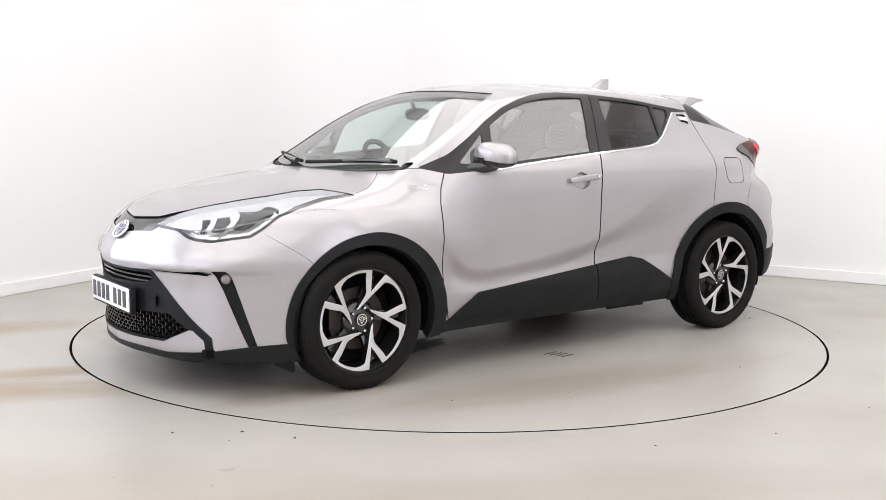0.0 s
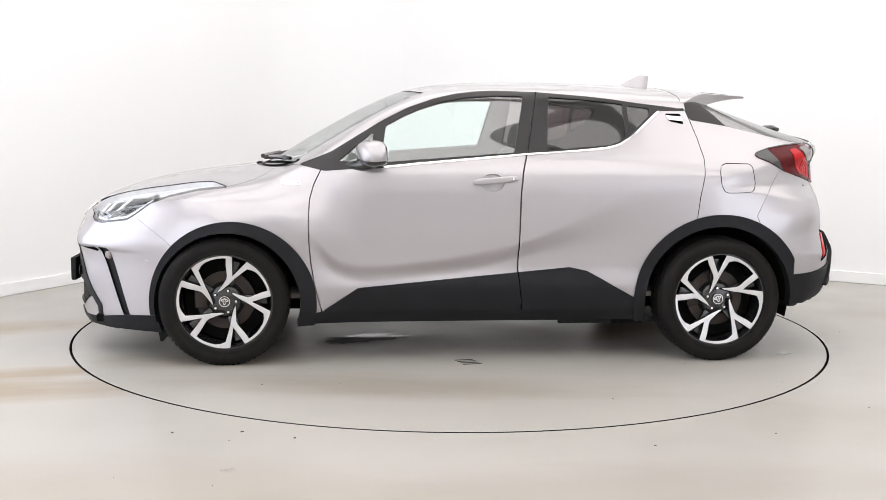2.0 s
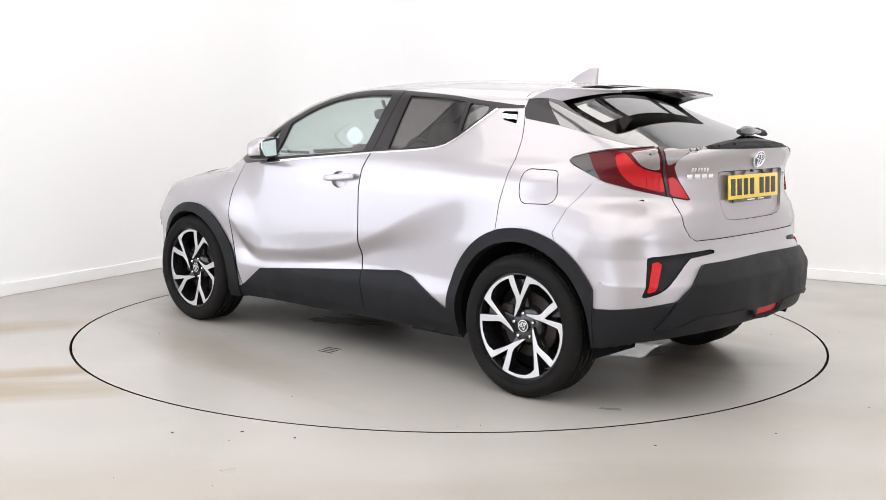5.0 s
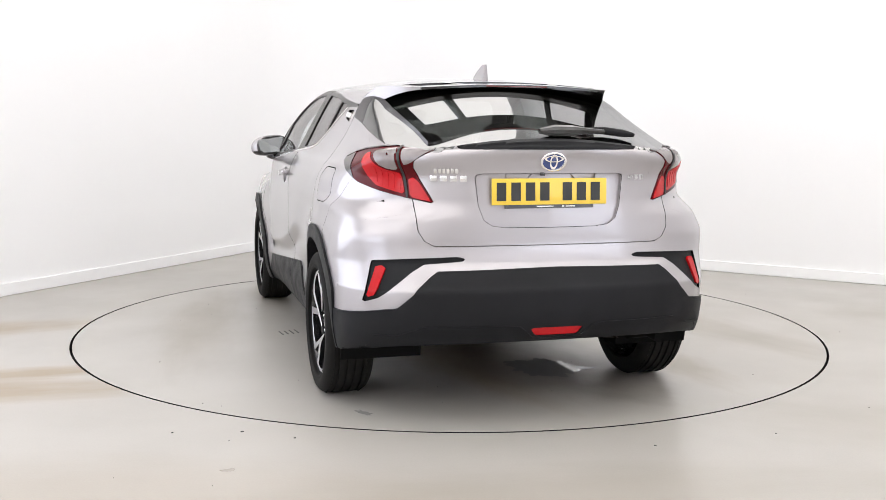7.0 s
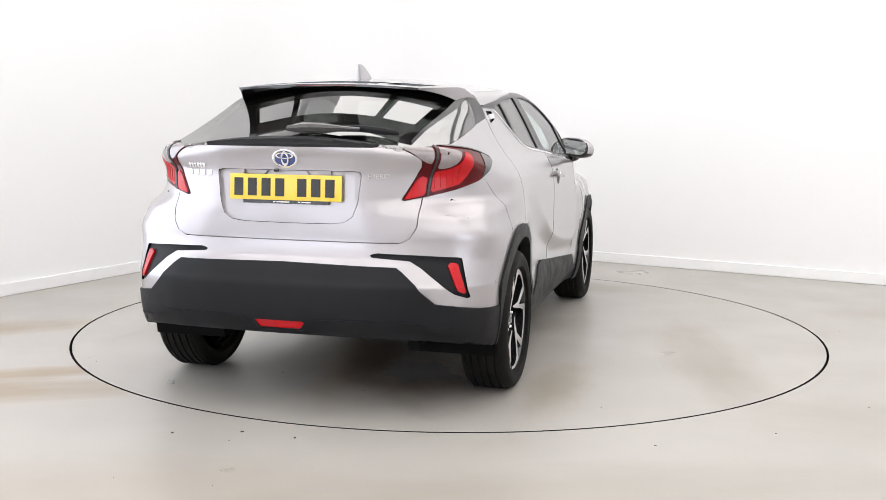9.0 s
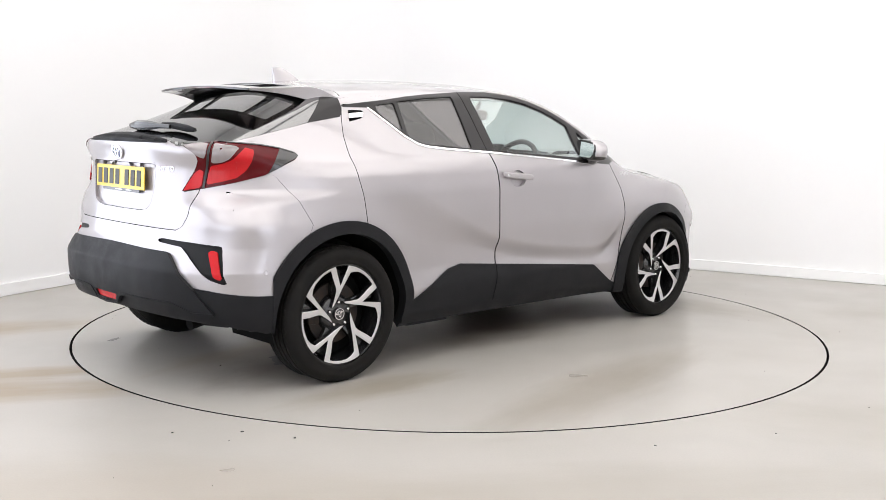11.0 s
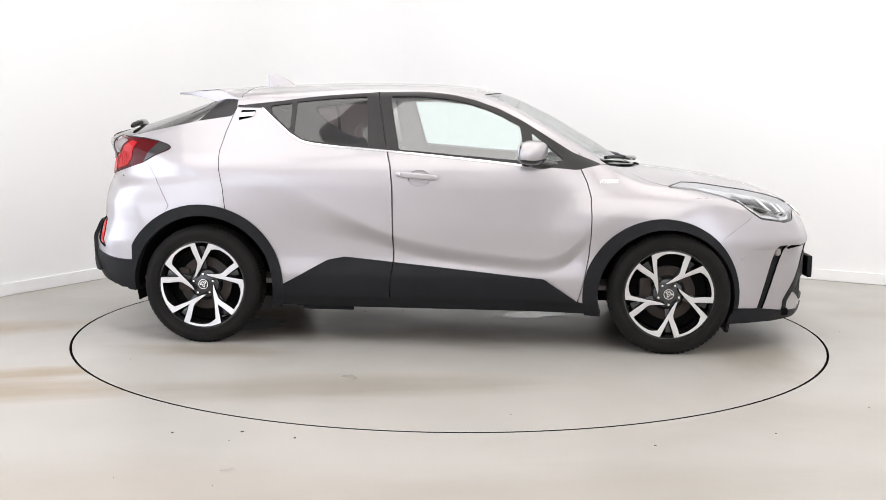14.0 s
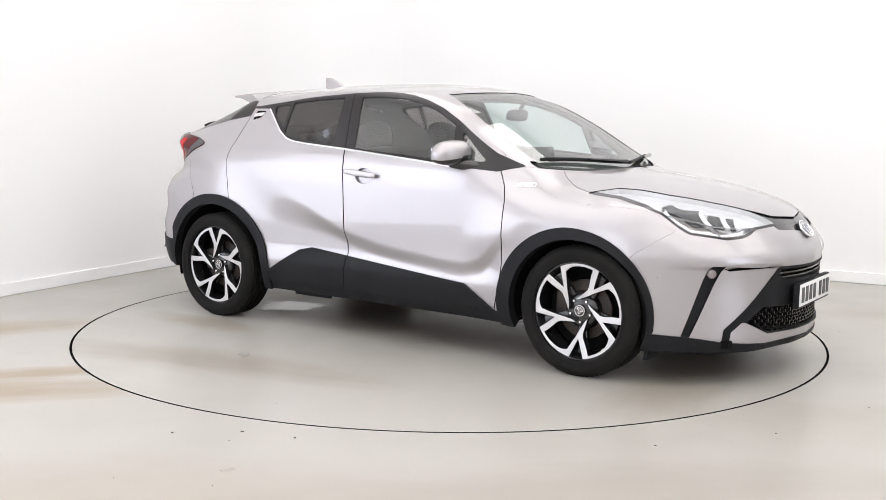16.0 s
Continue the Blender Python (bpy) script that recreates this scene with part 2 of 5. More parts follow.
BROWN = (0.27, 0.205, 0.13)
FLOORPAINT = concrete("painted_concrete", [((-2.35, -1.75), (1.2, 0.30), 12, BROWN, 0.8), ((-2.1, -1.35), (0.7, 0.16), 18, BROWN, 0.85), ((-2.9, -0.35), (0.9, 0.30), 25, BROWN, 0.8), ((-1.2, -3.0), (1.6, 0.5), 0, BROWN, 0.25), ((2.2, -2.2), (1.3, 0.5), -20, (0.27, 0.245, 0.20), 0.45), ((0.6, -2.9), (1.5, 0.35), 8, (0.28, 0.25, 0.205), 0.45), ((3.1, 0.6), (0.7, 0.5), 30, (0.27, 0.245, 0.20), 0.4)])
# dark spots at the middle: brown grime, with the car's shade painted in
DISCPAINT_SHADED = concrete("turntable_paint_shaded", [((-0.9, 0.2), (1.1, 0.35), 10, BROWN, 0.85), ((1.4, 0.9), (0.7, 0.25), 0, (0.25, 0.21, 0.15), 0.6),
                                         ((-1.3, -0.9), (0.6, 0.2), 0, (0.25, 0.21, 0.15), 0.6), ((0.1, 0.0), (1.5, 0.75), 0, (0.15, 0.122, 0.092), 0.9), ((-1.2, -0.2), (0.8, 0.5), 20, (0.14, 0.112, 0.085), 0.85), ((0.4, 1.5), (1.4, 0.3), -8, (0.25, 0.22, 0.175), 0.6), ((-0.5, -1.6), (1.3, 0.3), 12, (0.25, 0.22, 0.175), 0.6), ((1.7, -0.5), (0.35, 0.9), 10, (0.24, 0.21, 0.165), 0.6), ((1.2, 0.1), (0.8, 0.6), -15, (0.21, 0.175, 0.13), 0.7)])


# ---- building blocks ----
def link_mesh(name, bm, mats, parent=None, label="", smooth=True):
    me = bpy.data.meshes.new(name)
    bm.to_mesh(me)
    bm.free()
    for m in mats if isinstance(mats, (list, tuple)) else [mats]:
        me.materials.append(m)
    if smooth:
        me.shade_smooth()
        me.set_sharp_from_angle(angle=radians(35))
    ob = new(name, me)
    ob.parent = parent
    return tagged(ob, label)


def part(name, bm, mats, parent, label=""):
    return link_mesh(name, bm, mats, parent, label)


def box(bm, size, m=Matrix(), bevel=0.0, seg=2):
    g = bmesh.ops.create_cube(bm, size=1, matrix=m @ Matrix.Diagonal((*size, 1)))
    if bevel:
        es = list({e for v in g["verts"] for e in v.link_edges})
        bmesh.ops.bevel(bm, geom=es, offset=bevel, segments=seg, profile=0.6, affect="EDGES")
    return bm


def prism(bm, pts, depth, m=Matrix(), bevel=0.0):
    """A flat outline in x, y raised by depth along z."""
    lo = [bm.verts.new(m @ Vector((x, y, 0))) for x, y in pts]
    hi = [bm.verts.new(m @ Vector((x, y, depth))) for x, y in pts]
    n = len(pts)
    fs = [bm.faces.new(lo[::-1]), bm.faces.new(hi)]
    for i in range(n):
        fs.append(bm.faces.new((lo[i], lo[(i + 1) % n], hi[(i + 1) % n], hi[i])))
    bmesh.ops.recalc_face_normals(bm, faces=fs)
    if bevel:
        es = [e for e in fs[1].edges]
        bmesh.ops.bevel(bm, geom=es, offset=bevel, segments=1, affect="EDGES")
    return bm


def lathe(bm, prof, seg=64, m=Matrix(), closed=False):
    """Turns a profile of (radius, height) about z."""
    rings = []
    for r, h in prof:
        rings.append([bm.verts.new(m @ Vector((r * math.cos(2 * math.pi * i / seg), r * math.sin(2 * math.pi * i / seg), h))) for i in range(seg)])
    pairs = list(zip(rings, rings[1:])) + ([(rings[-1], rings[0])] if closed else [])
    for a, b in pairs:
        for i in range(seg):
            bm.faces.new((a[i], a[(i + 1) % seg], b[(i + 1) % seg], b[i]))
    return bm


def tube(bm, pts, r, seg=8):
    pts = [Vector(p) for p in pts]
    rings = []
    for i, p in enumerate(pts):
        d = (pts[min(i + 1, len(pts) - 1)] - pts[max(i - 1, 0)]).normalized()
        u = d.cross(Vector((0.13, 0.2, 1))).normalized()
        v = d.cross(u)
        rr = r[i] if isinstance(r, (list, tuple)) else r
        rings.append([bm.verts.new(p + rr * (u * math.cos(2 * math.pi * k / seg) + v * math.sin(2 * math.pi * k / seg))) for k in range(seg)])
    for a, b in zip(rings, rings[1:]):
        for k in range(seg):
            bm.faces.new((a[k], a[(k + 1) % seg], b[(k + 1) % seg], b[k]))
    bm.faces.new(rings[0][::-1])
    bm.faces.new(rings[-1])
    return bm


# ---- the studio ----
CORNER = Vector((-1.35, 4.55, 0))
ALONG_L, ALONG_R = Vector((-0.444, -0.896, 0)).normalized(), Vector((0.866, -0.5, 0)).normalized()
FAR_L, FAR_R = CORNER + ALONG_L * 14, CORNER + ALONG_R * 12
OPPOSITE = FAR_L + FAR_R - CORNER
HIGH = 4.6
MIDDLE = (CORNER + OPPOSITE) / 2


def wall(name, a, b, label):
    d = (b - a).normalized()
    out = Vector((-d.y, d.x, 0))
    if out.dot(a - MIDDLE) < 0:
        out = -out
    mid = (a + b) / 2
    turn = Matrix((Vector((d.x, d.y, 0)), out, Vector((0, 0, 1)))).transposed().to_4x4()
    size = (b - a).length
    bm = box(bmesh.new(), (size + 0.2, 0.2, HIGH), Matrix.Translation(mid + out * 0.1 + Vector((0, 0, HIGH / 2))) @ turn)
    tagged(link_mesh(name, bm, WALLPAINT, None, label, False), category="wall", kind="structure")
    bm = box(bmesh.new(), (size, 0.018, 0.09), Matrix.Translation(mid - out * 0.009 + Vector((0, 0, 0.047))) @ turn, 0.004)
    tagged(link_mesh("baseboard", bm, WALLPAINT, None, "low white painted skirting board", False), category="baseboard", kind="structure")


wall("wall_west", CORNER, FAR_L, "plain matt white studio wall")
wall("wall_north", CORNER, FAR_R, "plain matt white studio wall")
wall("wall_south", FAR_L, OPPOSITE, "plain matt white studio wall")
wall("wall_east", FAR_R, OPPOSITE, "plain matt white studio wall")
# the visible corner is coved
bm = bmesh.new()
R = 1.0
turn_c = CORNER + (ALONG_L + ALONG_R) * R
arc = []
for k in range(25):
    a = math.pi / 2 * k / 24
    q = turn_c - ALONG_R * R * math.cos(a) - ALONG_L * R * math.sin(a)
    arc.append((bm.verts.new((q.x, q.y, 0)), bm.verts.new((q.x, q.y, HIGH))))
for (a, b), (c, d) in zip(arc, arc[1:]):
    bm.faces.new((a, c, d, b))
bmesh.ops.recalc_face_normals(bm, faces=bm.faces)
tagged(link_mesh("wall_cove", bm, WALLPAINT, None, "coved white studio wall corner"), category="wall", kind="structure")
bm = bmesh.new()
N = 160
inner = [bm.verts.new(((TABLE_R + 0.0065) * math.cos(2 * math.pi * i / N), (TABLE_R + 0.0065) * math.sin(2 * math.pi * i / N), 0)) for i in range(N)]
outer = [bm.verts.new((22 * math.cos(2 * math.pi * i / N), 22 * math.sin(2 * math.pi * i / N), 0)) for i in range(N)]
deep = [bm.verts.new((v.co.x, v.co.y, -0.08)) for v in inner]
for i in range(N):
    j = (i + 1) % N
    bm.faces.new((inner[i], outer[i], outer[j], inner[j]))
    bm.faces.new((inner[i], inner[j], deep[j], deep[i]))
for f in bm.faces:
    f.material_index = int(min(v.co.z for v in f.verts) < -0.01)
tagged(link_mesh("floor", bm, [FLOORPAINT, DARK], None, "pale grey painted concrete studio floor with faint stains", False), category="floor", kind="structure")
bm = bmesh.new()
bmesh.ops.create_circle(bm, cap_ends=True, segments=N, radius=TABLE_R + 0.3, matrix=Matrix.Translation((0, 0, -0.08)))
tagged(link_mesh("floor_pit", bm, DARK, None, "dark pit under the turntable", False), category="floor", kind="structure")
bm = bmesh.new()
a, b, c, d = (p + Vector((0, 0, HIGH)) for p in (CORNER, FAR_L, OPPOSITE, FAR_R))
bm.faces.new([bm.verts.new(p) for p in (a, b, c, d)])
g = bmesh.ops.extrude_face_region(bm, geom=bm.faces[:])
bmesh.ops.translate(bm, verts=[v for v in g["geom"] if isinstance(v, bmesh.types.BMVert)], vec=(0, 0, 0.2))
bmesh.ops.recalc_face_normals(bm, faces=bm.faces)
tagged(link_mesh("ceiling", bm, WALLPAINT, None, "white studio ceiling", False), category="ceiling", kind="structure")


def ceiling_light(m):
    bm = box(bmesh.new(), (2.45, 4.15, 0.06), Matrix(), 0.01)
    lamp = tagged(link_mesh("ceiling_light", bm, WALLPAINT, None, "", False), "broad white panel lamp under the studio ceiling", "ceiling light", "ceiling lights")
    part("diffuser", box(bmesh.new(), (2.3, 4.0, 0.02), pose(0, 0, -0.036)), GLOW, lamp, "glowing white diffuser")
    lamp.matrix_basis = m
    return lamp


ROOM_TURN = math.degrees(math.atan2(ALONG_R.y, ALONG_R.x))
first = None
for i in range(4):
    for j in range(3):
        q = CORNER + ALONG_R * (1.85 + 2.7 * i) + ALONG_L * (2.4 + 4.5 * j)
        m = pose(q.x, q.y, HIGH - 0.03, 0, 0, ROOM_TURN)
        first = copy_thing(first, m) if first else ceiling_light(m)



def wall_light(a, b, s, w):
    """A tall soft panel on the wall from a to b, behind the camera."""
    d = (b - a).normalized()
    q = a + d * s
    out = Vector((-d.y, d.x, 0))
    if out.dot(MIDDLE - q) < 0:
        out = -out
    m = Matrix((d, Vector((0, 0, 1)), out)).transposed().to_4x4()
    m.translation = q + out * 0.05 + Vector((0, 0, 1.70))
    lamp = tagged(link_mesh("wall_light", box(bmesh.new(), (w + 0.12, 3.12, 0.08), m, 0.01), WALLPAINT, None, "", False), "tall white softbox panel on the studio wall", "wall light", "wall lights")
    part("diffuser", box(bmesh.new(), (w, 3.0, 0.02), m @ pose(0, 0, 0.052)), WALLGLOW, lamp, "glowing white diffuser")


wall_light(FAR_L, OPPOSITE, 2.35, 4.2)
wall_light(FAR_R, OPPOSITE, 7.0, 3.0)
wall_light(CORNER, FAR_L, 7.6, 4.8)

# ---- the turntable ----
bm = bmesh.new()
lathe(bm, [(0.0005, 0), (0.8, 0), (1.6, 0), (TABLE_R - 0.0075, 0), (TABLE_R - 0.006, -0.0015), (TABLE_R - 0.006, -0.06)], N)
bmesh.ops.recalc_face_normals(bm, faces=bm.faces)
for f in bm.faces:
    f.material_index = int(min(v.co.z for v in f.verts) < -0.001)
turntable = tagged(link_mesh("turntable", bm, [DISCPAINT_SHADED, DARK], None, "", False), "round pale grey painted turntable disc flush with the floor", "turntable")
# a low slotted vent plate let into the disc
bm = bmesh.new()
for k in range(4):
    box(bm, (0.10, 0.006, 0.003), pose(CAR_X + 0.058 - 0.012 * k, CAR_Y + 0.79 + 0.032 * k, 0.0012, 0, 0, 8))
part("vent_slot", bm, INK, turntable, "dark slotted vent in the disc")
WATER = material("water_film", (0.36, 0.355, 0.34), 0.03, spec=0.8)


def puddle(x, y, rx, ry, turn, seed):
    bm = bmesh.new()
    ring = []
    for k in range(96):
        a = 2 * math.pi * k / 96
        r = 1 + 0.5 * noise.noise(Vector((2 * math.cos(a), 2 * math.sin(a), seed))) + 0.35 * noise.noise(Vector((5 * math.cos(a), 5 * math.sin(a), seed + 3)))
        ring.append(bm.verts.new(pose(CAR_X + x, CAR_Y + y, 0, 0, 0, turn) @ Vector((rx * r * math.cos(a), ry * r * math.sin(a), 0.0025))))
    bm.faces.new(ring)
    part("puddle", bm, WATER, turntable, "thin shallow puddle of drip water")


puddle(0.59, 0.22, 0.24, 0.10, 20, 1.0)
puddle(-1.15, -0.34, 0.20, 0.17, 30, 5.0)
puddle(-1.75, 0.75, 0.05, 0.02, 30, 9.0)

# grit and specks swept about on the floor
bm = bmesh.new()
for k in range(70):
    x, y = random.uniform(-3.0, 3.2), random.uniform(-4.2, 3.0)
    if abs(math.hypot(x, y) - TABLE_R) < 0.06 or math.hypot(x, y) < TABLE_R:
        continue
    s = random.uniform(0.0015, 0.004)
    box(bm, (s * random.uniform(1, 2.5), s, 0.002), pose(x, y, 0.001, 0, 0, random.uniform(0, 180)))
for x, y, s in ((-0.849, -2.275, 0.008), (-1.132, -2.30, 0.005), (-0.62, -2.35, 0.005)):
    box(bm, (s * 1.8, s, 0.003), pose(x, y, 0.0015, 0, 0, 10))
tagged(link_mesh("floor_grit", bm, INK, None, "fine dark specks of grit on the floor", False), category="grit", kind="stuff")
bm = bmesh.new()
for k in range(24):
    a, r = random.uniform(0, 6.283), TABLE_R * 0.97 * math.sqrt(random.random())
    s = random.uniform(0.0015, 0.0035)
    box(bm, (s * random.uniform(1, 2.5), s, 0.002), pose(r * math.cos(a), r * math.sin(a), 0.001, 0, 0, random.uniform(0, 180)))
tagged(part("grit", bm, INK, turntable), kind="stuff")

# ---- the car: its skin is one half of the form in patches, cut into panels along their seams ----
car = tagged(new("car"), "silver compact crossover car with black lower cladding, parked on the turntable", "car")
STEP = 0.0125


def patch(axis, us, vs, near, far, lift, slack=0.0):
    o = [i for i in range(3) if i != axis]
    u, v = np.meshgrid(us, vs, indexing="ij")
    p = np.zeros((u.size, 3))
    p[:, o[0]], p[:, o[1]] = u.ravel(), v.ravel()
    p = meet(p, axis, near, far, lift)
    i = np.arange(u.size).reshape(u.shape)
    q = np.stack([i[:-1, :-1], i[1:, :-1], i[1:, 1:], i[:-1, 1:]], -1).reshape(-1, 4)
    n = np.abs(slope(p))
    lost = np.abs(form(p[:, 0], p[:, 1], p[:, 2]) - lift) > 0.004
    other = np.max(n[:, o], axis=1) - n[:, axis]
    other[lost] = 1.0
    return cut((p, q.tolist()), other - slack)[0]


def cut(soup, phi, rest=True):
    """Splits faces along phi = 0: (below zero, above zero)."""
    p, faces = soup
    if not len(faces):
        return (p, []), (p, [])
    phi = np.where(np.abs(phi) < 1e-7, 1e-7, phi)
    neg = (phi < 0).tolist()
    val = phi.tolist()
    extra, made, ins, outs = [], {}, [], []
    base = len(p)

    def crossing(a, b):
        k = (a, b) if a < b else (b, a)
        if k not in made:
            s = val[k[0]] / (val[k[0]] - val[k[1]])
            extra.append(p[k[0]] * (1 - s) + p[k[1]] * s)
            made[k] = base + len(extra) - 1
        return made[k]
    for f in faces:
        c = sum(neg[i] for i in f)
        if c == len(f):
            ins.append(f)
        elif c == 0:
            outs.append(f)
        else:
            fi, fo = [], []
            for a, b in zip(f, f[1:] + f[:1]):
                (fi if neg[a] else fo).append(a)
                if neg[a] != neg[b]:
                    k = crossing(a, b)
                    fi.append(k)
                    fo.append(k)
            if len(fi) > 2:
                ins.append(fi)
            if len(fo) > 2:
                outs.append(fo)
    if extra:
        p = np.concatenate([p, np.array(extra)])
    return (p, ins), (p, outs)


def join(*soups):
    ps, fs, n = [], [], 0
    for p, f in soups:
        ps.append(p)
        fs += [[i + n for i in g] for g in f]
        n += len(p)
    return np.concatenate(ps), fs


def half_skin(lift, step):
    xs, ys, zs = np.arange(-2.3, 2.3001, step), np.arange(0, 0.95, step), np.arange(0.15, 1.54, step)
    # the haunch's upper face runs in under the tail lamps, so that corner is met three times on the way up
    haunch = lambda s: both(s[0][:, 0] + 1.40, 0.50 - s[0][:, 1], s[0][:, 2] - 0.985)
    gx, gy = (g.ravel() for g in np.meshgrid(xs, ys, indexing="ij"))
    top = patch(2, xs, ys, np.where((gx < -1.40) & (gy > 0.50), 0.99, 0.5), 1.6, lift)
    shelf = patch(2, np.arange(-2.3, -1.35, step / 2), np.arange(0.45, 0.95, step / 2), 0.6, 0.985, lift, 0.06)
    brow = patch(2, np.arange(-2.3, -1.35, step / 2), np.arange(0.40, 0.95, step / 2), 1.07, 0.955, lift)
    s = [brow, patch(1, xs, zs, 0.0, 1.0, lift), cut(top, haunch(top))[1], cut(shelf, haunch(shelf))[0], patch(0, ys, zs, 1.2, 2.4, lift), patch(0, ys, zs, -1.2, -2.4, lift)]
    return join(*s)


def inside(u, v, pts):
    """Signed distance to a closed outline, below zero inside."""
    pts = np.array(pts, float)
    best = np.full(len(u), 1e9)
    odd = np.zeros(len(u), bool)
    for (ax, ay), (bx, by) in zip(pts, np.roll(pts, -1, 0)):
        ex, ey = bx - ax, by - ay
        t = np.clip(((u - ax) * ex + (v - ay) * ey) / (ex * ex + ey * ey + 1e-12), 0, 1)
        best = np.minimum(best, np.hypot(u - ax - t * ex, v - ay - t * ey))
        cross = ((ay > v) != (by > v)) & (u < (bx - ax) * (v - ay) / (by - ay + 1e-15) + ax)
        odd ^= cross
    return np.where(odd, -best, best)


def both(*phis):
    worst = phis[0]
    for phi in phis[1:]:
        worst = np.maximum(worst, phi)
    return worst


def line(v, *pts):
    pts = sorted(pts)
    return np.interp(v, [p[0] for p in pts], [p[1] for p in pts])


def tidy(soup):
    p, faces = soup
    used = sorted({i for f in faces for i in f})
    new_i = {a: k for k, a in enumerate(used)}
    return p[used], [[new_i[i] for i in f] for f in faces]


def skin_part(name, soup, mats, parent, lift=0.0, rim=0.014, label="", mirror=None, both_sides=False):
    """A sheet panel that follows the form, with folded edges. mirror: on the car's right side. both_sides: across the middle."""
    p, faces = tidy(soup)
    if not faces:
        return None
    n = slope(p)
    p = p + n * lift
    edges = {}
    for f in faces:
        for a, b in zip(f, f[1:] + f[:1]):
            k = (a, b) if a < b else (b, a)
            edges[k] = None if k in edges else (a, b)
    border = [e for e in edges.values() if e is not None]
    if both_sides:
        border = [(a, b) for a, b in border if not (p[a, 1] < 1e-4 and p[b, 1] < 1e-4)]
    count = len(p)
    ids = sorted({i for e in border for i in e})
    up = {a: count + k for k, a in enumerate(ids)}
    down = {a: count + len(ids) + k for k, a in enumerate(ids)}
    allp = np.concatenate([p, p[ids], p[ids] - n[ids] * rim]) if ids else p
    alln = np.concatenate([n, np.zeros((2 * len(ids), 3))]) if ids else n
    # all faces wind outward
    out = []
    for f in faces:
        a, b, c = p[f[0]], p[f[1]], p[f[2]]
        good = np.dot(np.cross(b - a, c - a), n[f[0]] + n[f[1]] + n[f[2]]) > 0
        out.append(f if good else f[::-1])
    rims = [[up[a], up[b], down[b], down[a]] for a, b in border]
    fs = out + rims
    if mirror:
        allp, alln = allp * (1, -1, 1), alln * (1, -1, 1)
        fs = [f[::-1] for f in fs]
    if both_sides:
        k = len(allp)
        fs = fs + [[i + k for i in f[::-1]] for f in fs]
        allp, alln = np.concatenate([allp, allp * (1, -1, 1)]), np.concatenate([alln, alln * (1, -1, 1)])
    me = bpy.data.meshes.new(name)
    me.from_pydata(allp.tolist(), [], fs)
    mats = mats if isinstance(mats, list) else [mats]
    if mats[0] is PAINT and rim > 0:
        mats = [PAINT, DARK]
        for poly in me.polygons:
            poly.material_index = int(poly.index % (len(out) + len(rims)) >= len(out))
    for m in mats:
        me.materials.append(m)
    me.shade_smooth()
    me.normals_split_custom_set_from_vertices(alln.tolist())
    ob = new(name, me)
    ob.parent = parent
    return tagged(ob, label)


def pair(name, soup, mats, parent=None, lift=0.0, rim=0.014, label="", parents=None):
    a = skin_part(name, soup, mats, parents[0] if parents else car, lift, rim, label)
    b = skin_part(name, soup, mats, parents[1] if parents else car, lift, rim, label, mirror=True)
    return a, b


GAP = 0.0038
skin = half_skin(0.0, STEP)


def take(phi_of, gap=GAP):
    """Cuts a region out of what is left of the skin and returns it, shrunk by the gap."""
    global skin
    got, skin = cut(skin, phi_of(skin[0][:, 0], skin[0][:, 1], skin[0][:, 2]))
    if gap:
        got = cut(got, phi_of(got[0][:, 0], got[0][:, 1], got[0][:, 2]) + gap)[0]
    return got


def split(soup, phi_of):
    return cut(soup, phi_of(soup[0][:, 0], soup[0][:, 1], soup[0][:, 2]))


def band(soup, f_of, half):
    """The strip of a soup where a field stays within half of zero."""
    s = split(soup, lambda x, y, z: f_of(x, y, z) - half)[0]
    return split(s, lambda x, y, z: -f_of(x, y, z) - half)[0]


def shrink(soup, phi_of, by=0.002):
    return split(soup, lambda x, y, z: phi_of(x, y, z) + by)[0]


# outlines shared by skin and cabin lining
ARCHES = ((1.300, 0.325, 0.374), (-1.310, 0.335, 0.399))
SEAL_LOW = [(0.94, 1.047), (0.80, 1.017), (0.574, 1.036), (0.30, 1.064), (-0.26, 1.113), (-0.585, 1.137), (-0.70, 1.150), (-0.76, 1.165), (-0.83, 1.205), (-1.000, 1.344)]
SEAL_HIGH = [(-1.158, 1.345), (-1.156, 1.356), (-1.02, 1.372), (-0.889, 1.386), (-0.735, 1.407), (-0.589, 1.421), (-0.328, 1.440), (-0.10, 1.445), (0.006, 1.439),
             (0.11, 1.425), (0.223, 1.398), (0.36, 1.350), (0.496, 1.282), (0.773, 1.113)]
PANES = ([(0.735, 1.066), (0.54, 1.226), (0.572, 1.070)],
         [(0.510, 1.064), (0.478, 1.255), (0.38, 1.308), (0.299, 1.344), (0.17, 1.385), (0.051, 1.406), (-0.1, 1.417), (-0.262, 1.416), (-0.196, 1.118)],
         [(-0.372, 1.131), (-0.398, 1.413), (-0.60, 1.402), (-0.803, 1.380), (-0.805, 1.203), (-0.765, 1.176), (-0.71, 1.160)],
         [(-0.828, 1.373), (-0.955, 1.358), (-0.948, 1.318), (-0.828, 1.216)])


def arch_hole(x, y, z):
    return both(np.minimum(*(np.hypot(x - a, z - b) - r for a, b, r in ARCHES)), 0.45 - y)


def seal_zone(x, y, z):
    return both(inside(x, z, SEAL_LOW + SEAL_HIGH), 0.45 - y)


def pane_zone(k, grow=0.0):
    return lambda x, y, z: both(inside(x, z, PANES[k]) - grow, 0.45 - y)


